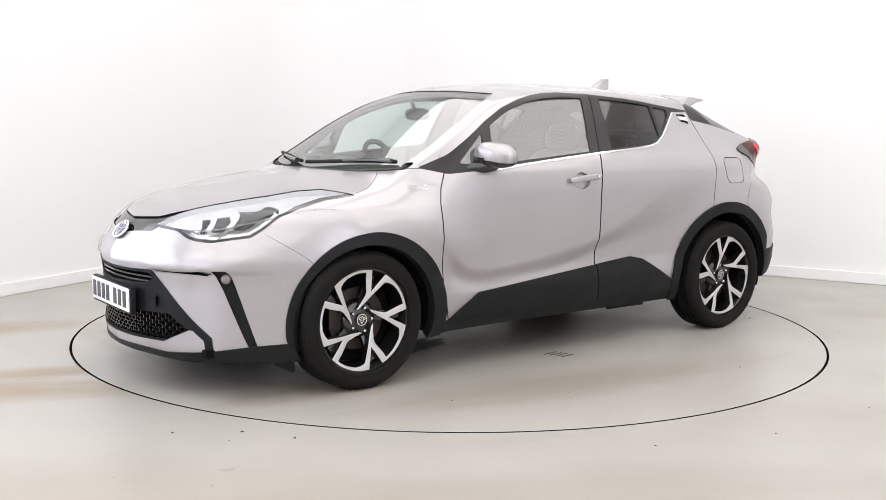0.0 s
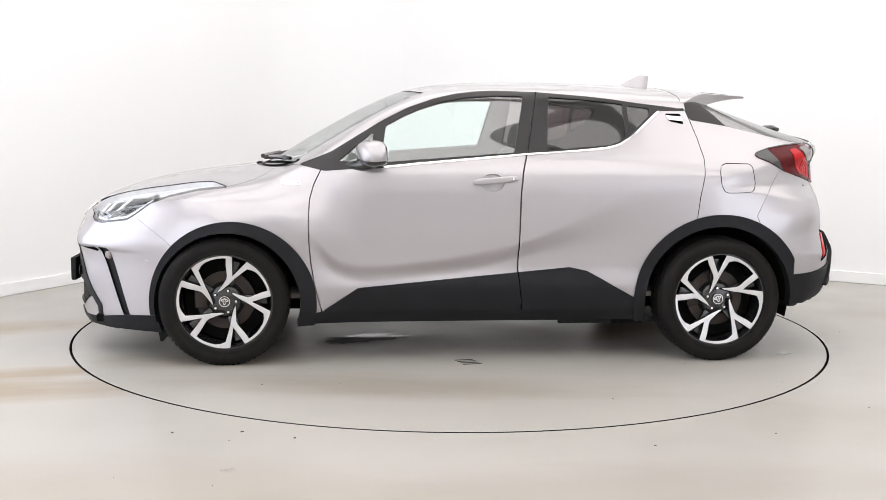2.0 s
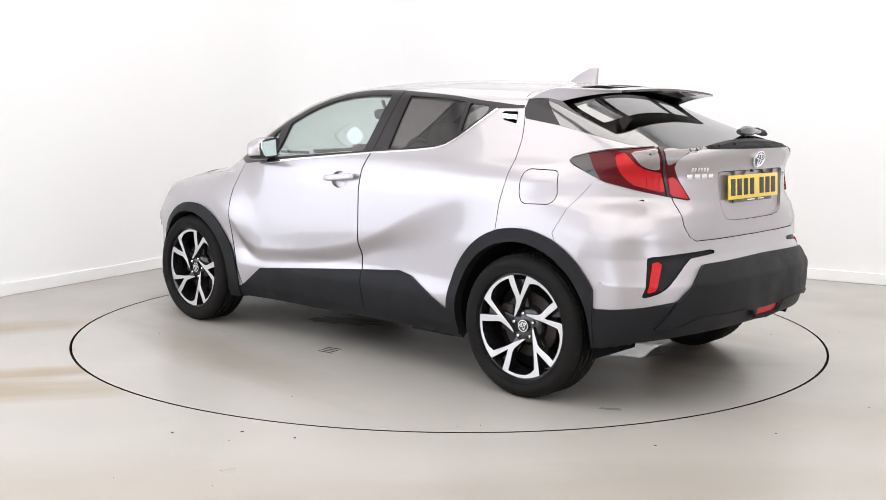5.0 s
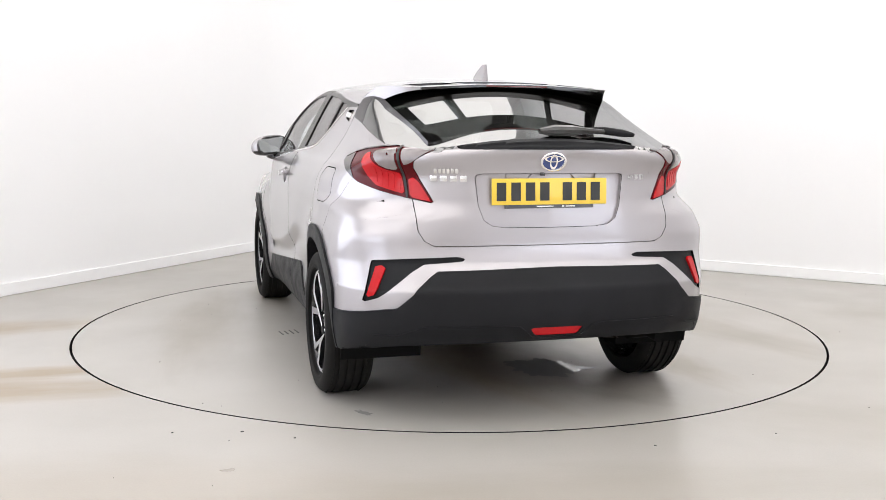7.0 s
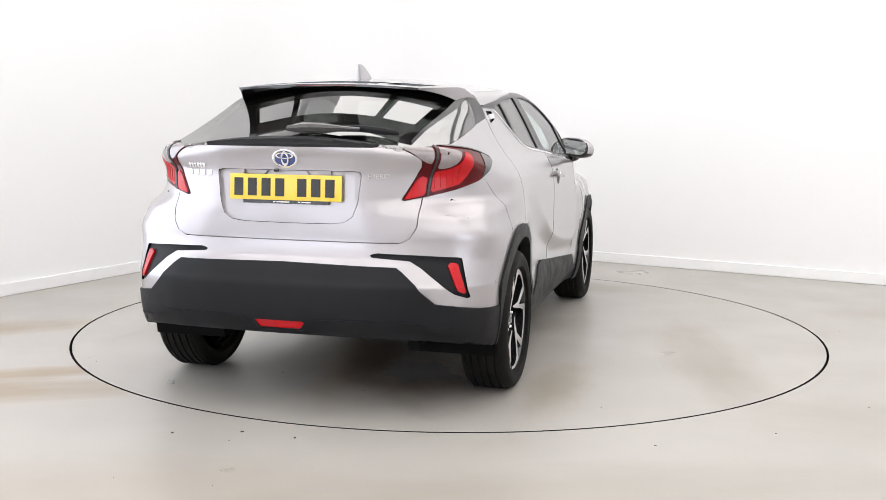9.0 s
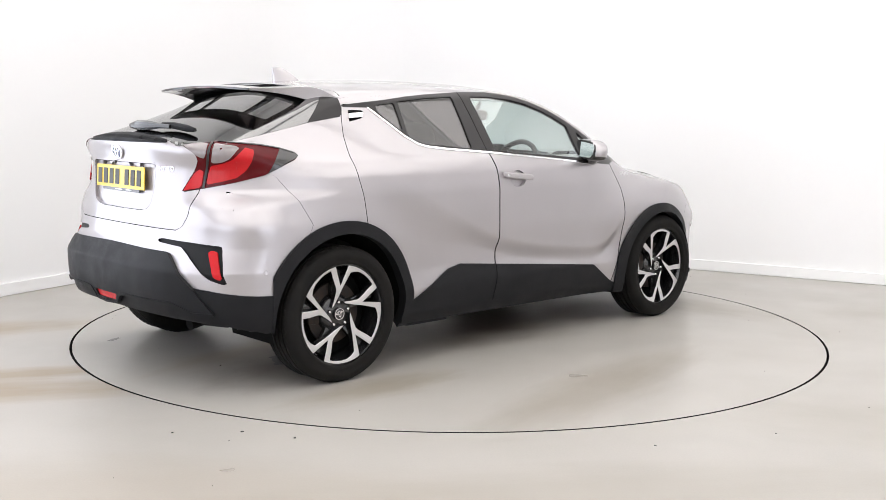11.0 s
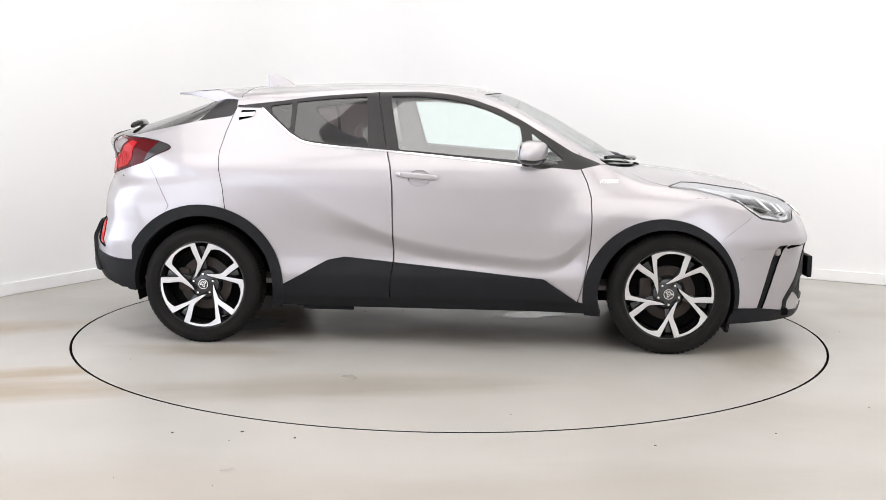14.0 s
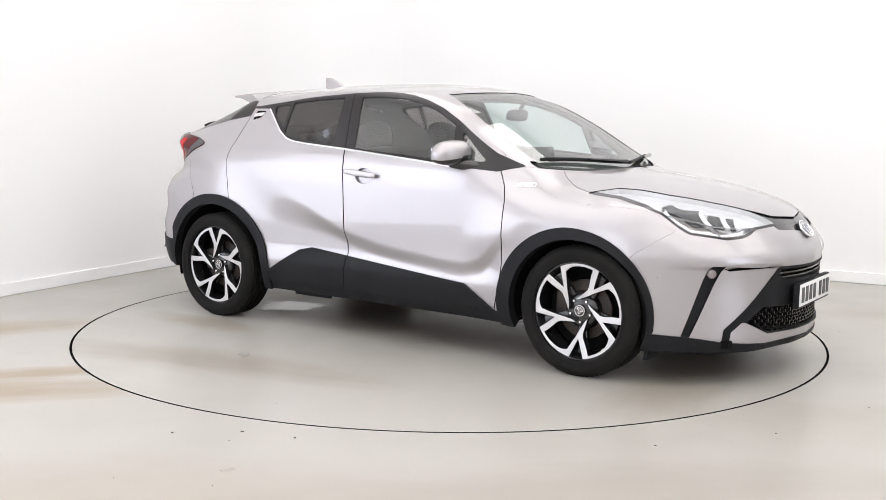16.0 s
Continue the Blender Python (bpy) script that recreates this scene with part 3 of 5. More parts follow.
def screen_zone(x, y, z, grow=0.0):
    return both(x - (1.185 - 0.47 * y * y), (0.355 - 0.375 * y * y) - x, y - line(x, (0.2, 0.46), (0.265, 0.50), (0.42, 0.578), (0.6, 0.632), (0.8, 0.655), (1.0, 0.655)), 1.0 - z) - grow


def rear_dark(x, y, z):
    low = line(x, (-2.2, 1.1), (-1.93, 1.165), (-1.764, 1.183), (-1.381, 1.266), (-1.18, 1.297), (-1.159, 1.346), (-1.1, 1.5))
    return both(low - z, x + 1.16, -1.985 - x)


# wheel arches
take(arch_hole, 0)
front_arch = take(lambda x, y, z: both(np.hypot(x - 1.275, z - 0.325) - 0.432, 0.5 - y, -(z - 0.262 + 0.3 * (x < 1.3))), 0)
rear_arch = take(lambda x, y, z: both(np.hypot(x + 1.315, z - 0.335) - 0.463, 0.5 - y, -1.72 - x), 0)
for s in (front_arch, rear_arch):
    pair("arch_cladding", s, PLASTIC, lift=0.012, rim=0.05, label="black plastic wheel arch cladding")

# side glazing
window_frame = take(seal_zone, 0)
panes = []
for k in range(4):
    got, window_frame = split(window_frame, pane_zone(k))
    panes.append(got)
post = lambda x, z: x - line(z, (1.1, -0.262), (1.44, -0.335))
window_frame = join(split(window_frame, lambda x, y, z: post(x, z) + 0.0025)[0], split(window_frame, lambda x, y, z: 0.0025 - post(x, z))[0])
pair("window_frame", window_frame, TRIM, lift=0.0, rim=0.02, label="satin black window surround and door pillars")
for k, (s, m, nm, lb) in enumerate(zip(panes, (WINDOW, WINDOW, PRIVACY, PRIVACY), ("quarter_window", "door_window", "door_window", "quarter_window"),
                                       ("small clear quarter window", "clear green-tinted front door window", "dark privacy-tinted rear door window", "dark privacy-tinted quarter window"))):
    for ob in pair(nm, s, m, lift=-0.006, rim=0.001, label=lb):
        ob.visible_shadow = False
strip = take(lambda x, y, z: both(inside(x, z, SEAL_LOW + SEAL_HIGH) - 0.0095, 0.45 - y, x - 0.60, -1.008 - x, z - line(x, *[(a, b + 0.006) for a, b in SEAL_LOW])), 0)
pair("belt_strip", strip, CHROME, lift=0.004, rim=0.008, label="thin bright belt moulding")

# roof, screens
screen = take(screen_zone, 0.004)
ob = skin_part("windscreen", screen, SCREEN, car, -0.003, 0.002, "large raked clear windscreen", both_sides=True)
ob.visible_shadow = False
cowl = take(lambda x, y, z: both(x - (1.215 - 0.47 * y * y), (1.15 - 0.47 * y * y) - x, y - 0.70, 0.98 - z), 0.001)
skin_part("cowl", cowl, PLASTIC, car, -0.012, 0.02, "black plastic windscreen cowl", both_sides=True)
rear_zone = take(rear_dark, 0.001)
pillar_trim, rear_zone = split(rear_zone, lambda x, y, z: inside(x, z, [(-1.1, 1.6), (-1.237, 1.405), (-1.384, 1.266), (-1.36, 1.2), (-1.0, 1.2)]))
pillar_trim = split(pillar_trim, lambda x, y, z: 0.5 - y)[0]
pair("rear_pillar_trim", pillar_trim, TRIM, lift=0.0, label="satin black rear pillar trim")
rear_pane = rear_zone
rs = skin_part("rear_screen", rear_pane, REARGLASS, car, 0.0, 0.002, "sloping tinted rear screen", both_sides=True)
rs.visible_shadow = False
lip = take(lambda x, y, z: both(x + 1.975, 1.168 - z, y - line(z, (1.15, 0.36), (1.2, 0.44)), -(2.075 + x) * 1.0 - (y * 0.12)), 0.001)
skin_part("tailgate_lip", lip, PLASTIC, car, 0.003, 0.012, "narrow black lip above the tailgate", both_sides=True)

# lamps
LAMP_TOP = [(2.2, 0.20), (2.116, 0.24), (1.991, 0.329), (1.829, 0.43), (1.639, 0.507), (1.50, 0.535), (1.40, 0.585), (1.304, 0.74)]
LAMP_LOW = [(2.116, 0.776), (2.075, 0.766), (2.045, 0.735), (2.00, 0.722), (1.834, 0.748), (1.789, 0.775), (1.702, 0.838), (1.612, 0.871), (1.465, 0.905), (1.304, 0.924)]


def head_low(x, y):
    inner = line(y, (0.2, 0.79), (0.24, 0.778), (0.427, 0.766), (0.48, 0.745), (0.538, 0.729), (0.60, 0.723), (0.704, 0.748))
    return np.where(x > 1.834, inner, line(x, *LAMP_LOW))


def head_zone(x, y, z):
    return both(line(x, *LAMP_TOP) - y, head_low(x, y) - z, x - 2.116, 1.304 - x)


def swing(x, y):
    return np.degrees(np.arctan2(y, -(x + 1.3)))


TAIL = [(75, 1.110), (73.5, 1.128), (68, 1.150), (62, 1.164), (48.6, 1.180), (40, 1.187), (31, 1.192), (34, 1.178), (39, 1.146), (42, 1.118), (42.6, 1.09), (41, 1.04), (36.3, 0.940), (45.1, 0.962),
        (54, 0.988), (63.1, 1.022), (70.2, 1.074), (73.5, 1.095)]


def tail_zone(x, y, z, outline=TAIL):
    return both(inside(swing(x, y) * 0.012, z, [(a * 0.012, b) for a, b in outline]), x + 1.4, 0.3 - y)


head = take(head_zone, 0.001)
tail_s = take(tail_zone, 0.002)
bezel, head = split(head, lambda x, y, z: z - head_low(x, y) - 0.012)
bowl = head
hl = pair("headlamp", bowl, LAMPCHROME, lift=-0.030, rim=-0.026, label="long swept headlamp with a clear lens")
PODS = ([(1.665, 0.880), (1.69, 0.893), (1.75, 0.872), (1.825, 0.866), (1.893, 0.798), (1.855, 0.790), (1.802, 0.822), (1.76, 0.850)],
        [(1.872, 0.848), (1.922, 0.838), (1.973, 0.782), (1.912, 0.786)], [(1.940, 0.834), (1.974, 0.826), (2.016, 0.783), (2.000, 0.768)])
for o in PODS:
    pair("lamp_pod", split(bowl, lambda x, y, z: inside(x, z, o))[0], LAMPGREY, lift=-0.016, rim=0.016, label="dark grey lamp pod", parents=hl)
for xa, za, xb, zb in ((1.832, 0.862, 1.906, 0.792), (1.924, 0.838, 1.976, 0.780), (1.974, 0.828, 2.014, 0.772)):
    o = [(xa - 0.006, za), (xa + 0.007, za), (xb + 0.010, zb), (xb - 0.004, zb - 0.004)]
    pair("light_bar", split(bowl, lambda x, y, z: inside(x, z, o))[0], WHITEINK, lift=-0.010, rim=0.02, label="slanted bright light bar", parents=hl)
runner = split(band(bowl, lambda x, y, z: z - head_low(x, y) - 0.024, 0.006), lambda x, y, z: both(x - 2.03, 1.70 - x))[0]
pair("light_strip", runner, LAMPCHROME, lift=-0.012, rim=0.01, parents=hl)
for ob in pair("lens", head, LENS, lift=-0.002, rim=0.002, label="clear plastic lens", parents=hl):
    ob.visible_shadow = False
pair("lamp_bezel", bezel, GLOSS, lift=-0.003, rim=0.02, parents=hl)

tl = pair("tail_lamp", tail_s, RED, lift=0.004, rim=0.02, label="wraparound dark red tail lamp")
piece, _ = split(tail_s, lambda x, y, z: 66.0 + (z - 1.08) * 40 - swing(x, y))
pair("lamp_tip", piece, GLOSS, lift=0.0065, rim=0.003, label="black lamp tip", parents=tl)
for nm, m, o in (("clear_window", CLEARLAMP, [(55.7, 1.150), (48.0, 1.166), (47.6, 1.120), (47.0, 1.078), (50.5, 1.086), (53.0, 1.103)]),
                 ("clear_window", CLEARLAMP, [(46.0, 1.164), (35.5, 1.176), (39.5, 1.142), (42.6, 1.114), (44.9, 1.100), (45.6, 1.120)]),
                 ("red_blade", REDBRIGHT, [(60.0, 1.136), (57.2, 1.147), (55.0, 1.115), (53.4, 1.095), (50.5, 1.078), (46.8, 1.068), (46.0, 1.030), (45.2, 0.977), (50.0, 0.993), (54.6, 1.010), (57.5, 1.045), (59.2, 1.090)]),
                 ("red_blade", REDBRIGHT, [(44.4, 1.040), (43.0, 1.050), (41.3, 1.030), (37.4, 0.948), (43.6, 0.966)]),
                 ):
    piece, _ = split(tail_s, lambda x, y, z: tail_zone(x, y, z, o))
    pair(nm, piece, m, lift=0.007, rim=0.003, parents=tl)
# ribs moulded into the bright blade
blade, _ = split(tail_s, lambda x, y, z: tail_zone(x, y, z, [(56.0, 1.10), (53.0, 1.085), (46.8, 1.058), (45.8, 0.990), (54.0, 1.018)]))
for k in range(5):
    pair("blade_rib", band(blade, lambda x, y, z: (swing(x, y) - 46.8 - 1.9 * k) * 0.012, 0.0035), REDBRIGHT, lift=0.0092, rim=0.003, parents=tl)
seam = band(tail_s, lambda x, y, z: (swing(x, y) - 44.6 - 13 * (z - 0.98)) * 0.012, 0.004)
pair("lamp_seam", split(seam, lambda x, y, z: 0.95 - z)[0], INK, lift=0.0098, rim=0.003, parents=tl)
roofline, _ = split(tail_s, lambda x, y, z: line(swing(x, y), (30, 1.187), (40, 1.182), (48.6, 1.174), (62, 1.157), (68, 1.143), (76, 1.11)) - z)
pair("lamp_top", roofline, GLOSS, lift=0.0080, rim=0.004, label="black lamp top edge", parents=tl)

# nose
grille_bar = take(lambda x, y, z: both(line(y, (0, 0.733), (0.16, 0.750), (0.27, 0.757), (0.34, 0.855)) - z, z - line(y, (0, 0.800), (0.22, 0.816), (0.33, 0.85)), y - 0.34, 1.9 - x), 0.001)
skin_part("upper_grille", grille_bar, GLOSS, car, -0.006, 0.02, "slim gloss black upper grille bar", both_sides=True)


def hood_zone(x, y, z):
    side = line(x, *LAMP_TOP[:-1], (1.304, 0.735), (1.217, 0.708), (1.103, 0.615), (1.03, 0.53), (0.9, 0.4))
    return both(y - side, line(y, (0, 0.800), (0.22, 0.816), (0.33, 0.85), (0.36, 0.7)) - z, (1.21 - 0.47 * y * y) - x)


bonnet = take(hood_zone)
skin_part("bonnet", bonnet, PAINT, car, 0, 0.014, "silver bonnet", both_sides=True)

NOSE = lambda x: 1.55 - x
GRILLE = [(-0.1, 0.578), (0.1, 0.579), (0.356, 0.586), (0.40, 0.535), (0.514, 0.412), (0.617, 0.288), (0.622, 0.21), (0.595, 0.21), (0.59, 0.275), (0.545, 0.325), (0.403, 0.255), (0.2, 0.252), (-0.1, 0.252)]
lip_s = take(lambda x, y, z: both(z - line(y, (0, 0.206), (0.2, 0.212), (0.41, 0.205), (0.6, 0.222), (0.73, 0.252), (0.79, 0.259), (0.87, 0.27)), 1.60 - x), 0.001)
skin_part("front_lip", lip_s, PLASTIC, car, 0.006, 0.03, "black plastic lower front lip", both_sides=True)
grille = take(lambda x, y, z: both(inside(y, z, GRILLE), NOSE(x)), 0.0)
honey, grille = split(grille, lambda x, y, z: inside(y, z, [(-0.1, 0.385), (0.28, 0.384), (0.44, 0.390), (0.535, 0.322), (0.405, 0.262), (0.2, 0.260), (-0.1, 0.260)]))
slot, grille = split(grille, lambda x, y, z: inside(y, z, [(-0.1, 0.565), (0.335, 0.572), (0.355, 0.545), (0.30, 0.52), (-0.1, 0.505)]))
gr = skin_part("lower_grille", grille, PLASTIC, car, 0.004, 0.03, "black plastic lower grille surround", both_sides=True)
skin_part("grille_back", honey, DARK, gr, -0.035, 0.0, "", both_sides=True)
skin_part("grille_slot", slot, DARK, gr, -0.03, 0.0, "", both_sides=True)
for z0 in (0.527, 0.549):
    s = band(slot, lambda x, y, z: z - z0, 0.004)
    skin_part("grille_slat", s, GLOSS, gr, -0.006, 0.02, "", both_sides=True)
fog = take(lambda x, y, z: both(inside(y, z, [(0.636, 0.600), (0.680, 0.601), (0.694, 0.507), (0.742, 0.225), (0.722, 0.225), (0.661, 0.494)]), NOSE(x)), 0.0)
pair("fog_recess", fog, PLASTIC, lift=-0.012, rim=0.0, label="black fog lamp recess")

# tail
plate_recess = [(-0.1, 1.068), (0.30, 1.068), (0.336, 1.062), (0.322, 0.935), (0.30, 0.872), (0.262, 0.848), (0.20, 0.840), (-0.1, 0.838)]
REARWARD = lambda x: x + 1.6
recess = take(lambda x, y, z: both(inside(y, z, plate_recess), REARWARD(x)), 0.0)
gate = take(lambda x, y, z: both(y - line(z, (0.764, 0.50), (0.785, 0.545), (0.83, 0.573), (0.972, 0.580), (1.3, 0.62)), 0.764 - z, x + 1.9))
tg = skin_part("tailgate", gate, PAINT, car, 0, 0.022, "silver tailgate with a number plate recess", both_sides=True)
skin_part("plate_recess", shrink(recess, lambda x, y, z: inside(y, z, plate_recess)), PAINT, tg, -0.015, -0.015, "", both_sides=True)
reflector = take(lambda x, y, z: both(inside(y, z, [(0.752, 0.706), (0.60, 0.716), (0.409, 0.723), (0.378, 0.715), (0.381, 0.704), (0.549, 0.692), (0.60, 0.662), (0.735, 0.553), (0.795, 0.527)]), x + 1.80), 0.0)
rr = pair("reflector_recess", reflector, PLASTIC, lift=-0.010, rim=0.0, label="black plastic corner recess")
piece, _ = split(reflector, lambda x, y, z: inside(y, z, [(0.738, 0.683), (0.697, 0.686), (0.752, 0.562), (0.783, 0.548)]))
pair("reflector", piece, REDBRIGHT, lift=0.0, rim=0.012, label="slanted red reflector", parents=rr)
blackband = take(lambda x, y, z: both(z - line(y, (0, 0.669), (0.50, 0.661), (0.53, 0.64), (0.665, 0.513), (0.72, 0.505), (0.866, 0.475)), x + 1.66), 0.001)
lamp_s, blackband = split(blackband, lambda x, y, z: inside(y, z, [(-0.12, 0.432), (0.12, 0.432), (0.095, 0.397), (-0.095, 0.397)]))
mid, ends = split(blackband, lambda x, y, z: y - line(z, (0.3, 0.79), (0.40, 0.74), (0.51, 0.668), (0.67, 0.52)))
lip = band(mid, lambda x, y, z: z - line(y, (0, 0.385), (0.11, 0.39), (0.16, 0.435), (0.22, 0.442), (0.56, 0.44), (0.66, 0.40)), 0.0045)
valance, mid = split(mid, lambda x, y, z: z - line(y, (0, 0.385), (0.11, 0.39), (0.16, 0.435), (0.22, 0.442), (0.56, 0.44), (0.66, 0.40)))
rb = skin_part("bumper_insert", mid, PLASTIC, car, 0.022, 0.04, "black plastic rear bumper insert", both_sides=True)
skin_part("valance_lip", lip, PLASTIC, car, 0.027, 0.03, "raised lip over the valance", both_sides=True)
skin_part("bumper_valance", valance, PLASTIC, car, 0.006, 0.04, "black plastic rear valance", both_sides=True)
skin_part("rear_fog_lamp", lamp_s, REDBRIGHT, car, 0.014, 0.03, "red central rear fog lamp", both_sides=True)
pair("bumper_corner", ends, PLASTIC, lift=0.008, rim=0.03, label="black plastic rear bumper corner")
rear_bumper = take(lambda x, y, z: both(x - line(z, (0.4, -1.70), (0.79, -1.50), (0.903, -1.562), (1.024, -1.650), (1.06, -1.9)), z - 1.06), 0.002)
skin_part("rear_bumper", rear_bumper, PAINT, car, 0, 0.02, "silver rear bumper", both_sides=True)
front_bumper = take(lambda x, y, z: both(line(z, (0.2, 1.60), (0.60, 1.56), (0.653, 1.612), (0.771, 1.784), (0.80, 1.90), (0.9, 2.0)) - x), 0.002)
skin_part("front_bumper", front_bumper, PAINT, car, 0, 0.03, "silver front bumper", both_sides=True)

# sides
SILL = [(0.90, 0.262), (0.813, 0.284), (0.626, 0.408), (-0.21, 0.484), (-0.50, 0.512), (-0.594, 0.492), (-0.864, 0.344), (-0.95, 0.30), (-0.95, 0.1), (0.90, 0.1)]
sill = take(lambda x, y, z: both(inside(x, z, SILL), 0.4 - y), 0.0)
low, sill = split(sill, lambda x, y, z: z - 0.284)
pair("sill", low, PLASTIC, lift=0.0, rim=0.05, label="black plastic sill")
fore, aft = split(sill, lambda x, y, z: line(z, (0.307, -0.243), (0.497, -0.219)) - x)
for s in (split(fore, lambda x, y, z: line(z, (0.307, -0.243), (0.497, -0.219)) - x + 0.003)[0], split(aft, lambda x, y, z: x - line(z, (0.307, -0.243), (0.497, -0.219)) + 0.003)[0]):
    pair("door_cladding", s, PLASTIC, lift=0.010, rim=0.02, label="black plastic lower door cladding")
front_edge = lambda z: line(z, (0.2, 0.80), (0.274, 0.815), (0.42, 0.853), (0.55, 0.874), (0.661, 0.881), (0.76, 0.883), (0.871, 0.877), (0.95, 0.855), (1.02, 0.821), (1.06, 0.80))
mid_edge = lambda z: line(z, (0.307, -0.243), (0.497, -0.219), (0.677, -0.222), (0.914, -0.227), (1.03, -0.240), (1.111, -0.262))
back_edge = lambda z: line(z, (0.50, -1.05), (0.70, -1.14), (0.777, -1.176), (0.90, -1.192), (1.00, -1.215), (1.098, -1.224), (1.20, -1.208), (1.297, -1.180), (1.353, -1.159))
low_side = lambda y, z: both(0.55 - y, z - 1.36)
door_f = take(lambda x, y, z: both(x - front_edge(z), mid_edge(z) - x, low_side(y, z), z - line(x, (-0.4, 1.25), (0.3, 1.2), (0.574, 1.09), (0.80, 1.035), (0.94, 1.03))))
door_r = take(lambda x, y, z: both(x - mid_edge(z), back_edge(z) - x, low_side(y, z)))
cup = lambda cx, cz: (lambda x, y, z: ((x - cx) / 0.062) ** 2 + ((z - cz) / 0.046) ** 2 - 1)
scoop, door_f = split(door_f, cup(-0.075, 0.962))
df = pair("front_door", door_f, PAINT, label="silver front door")
pair("handle_cup", shrink(scoop, cup(-0.075, 0.962), 0.04), PAINT, lift=-0.016, rim=-0.016, parents=df)
pocket, door_r = split(door_r, lambda x, y, z: inside(x, z, [(-1.038, 1.331), (-1.128, 1.331), (-1.142, 1.272), (-1.06, 1.290)]))
dr = pair("rear_door", door_r, PAINT, label="silver rear door with a hidden upper handle")
pair("handle_pocket", pocket, DARK, lift=-0.02, rim=0.0, parents=dr)
bar = band(pocket, lambda x, y, z: z - 1.304 - (x + 1.09) * 0.08, 0.011)
pair("pull_handle", bar, CHROME, lift=0.006, rim=0.012, label="bright rear door pull handle", parents=dr)
wing = take(lambda x, y, z: both(front_edge(z) - x, z - 1.045, 0.45 - y), 0.002)
pair("front_wing", wing, PAINT, label="silver front wing")
FLAP = [(-1.297, 1.02), (-1.305, 1.055), (-1.335, 1.071), (-1.47, 1.068), (-1.488, 1.055), (-1.500, 0.96), (-1.492, 0.93), (-1.465, 0.913), (-1.34, 0.910), (-1.318, 0.92), (-1.302, 0.955)]
flap_phi = lambda x, y, z: both(inside(x, z, FLAP), 0.5 - y)
flap, skin_left = cut(skin, flap_phi(*skin[0].T))
flap = cut(flap, flap_phi(*flap[0].T) + 0.004)[0]
skin_part("fuel_flap", flap, PAINT, car, 0, 0.01, "silver fuel filler flap")
roof_left, quarter_left = split(skin_left, lambda x, y, z: both(-1.14 - x))
spine, quarter_right = split(skin, lambda x, y, z: both(-1.14 - x))
skin_part("rear_quarter", split(quarter_left, lambda x, y, z: both(0.3 - y, z - 1.40))[0], PAINT, car, 0, 0.014, "silver rear quarter panel with the fuel flap")
skin_part("rear_quarter", split(quarter_right, lambda x, y, z: both(0.3 - y, z - 1.40))[0], PAINT, car, 0, 0.014, "silver rear quarter panel", mirror=True)
roof_top = split(spine, lambda x, y, z: 0.99 - z)[0]
skin_part("roof", roof_top, PAINT, car, 0, 0.014, "silver roof with its windscreen pillars", both_sides=True)

# dark cabin lining behind all panels
lining = half_skin(-0.032, 0.025)


def shed(phi_of):
    global lining
    lining = cut(lining, phi_of(*lining[0].T))[1]


shed(lambda x, y, z: arch_hole(x, y, z) - 0.0)
for k in range(4):
    shed(pane_zone(k, 0.012))
shed(lambda x, y, z: screen_zone(x, y, z, 0.004))
shed(lambda x, y, z: both(rear_dark(x, y, z) - 0.01, x + 1.33, y - 0.58))
skin_part("cabin_lining", lining, LINING, car, 0, 0.0, "dark cabin lining", both_sides=True)

# ---- wheels ----
RIM = 0.250
# outline of one forked spoke with the arc that links it to the next, as (radius, degrees)
SPOKE = [(0.252, 127.4), (0.244, 111.2), (0.369, 80.3), (0.512, 70.2), (0.681, 62.8), (0.85, 58.3), (0.897, 51.5), (0.923, 45.0), (0.929, 36.7), (0.934, 29.3), (0.933, 22.0), (0.934, 13.6), (0.995, 11.9), (1.0, 17.5),
         (1.0, 26.4), (1.0, 35.6), (1.0, 46.4), (1.0, 55.0), (1.0, 63.3), (0.784, 67.7), (0.575, 75.1), (0.777, 79.9), (1.0, 82.5), (0.992, 90.0), (0.794, 89.7), (0.563, 86.4), (0.484, 87.2), (0.351, 99.0)]


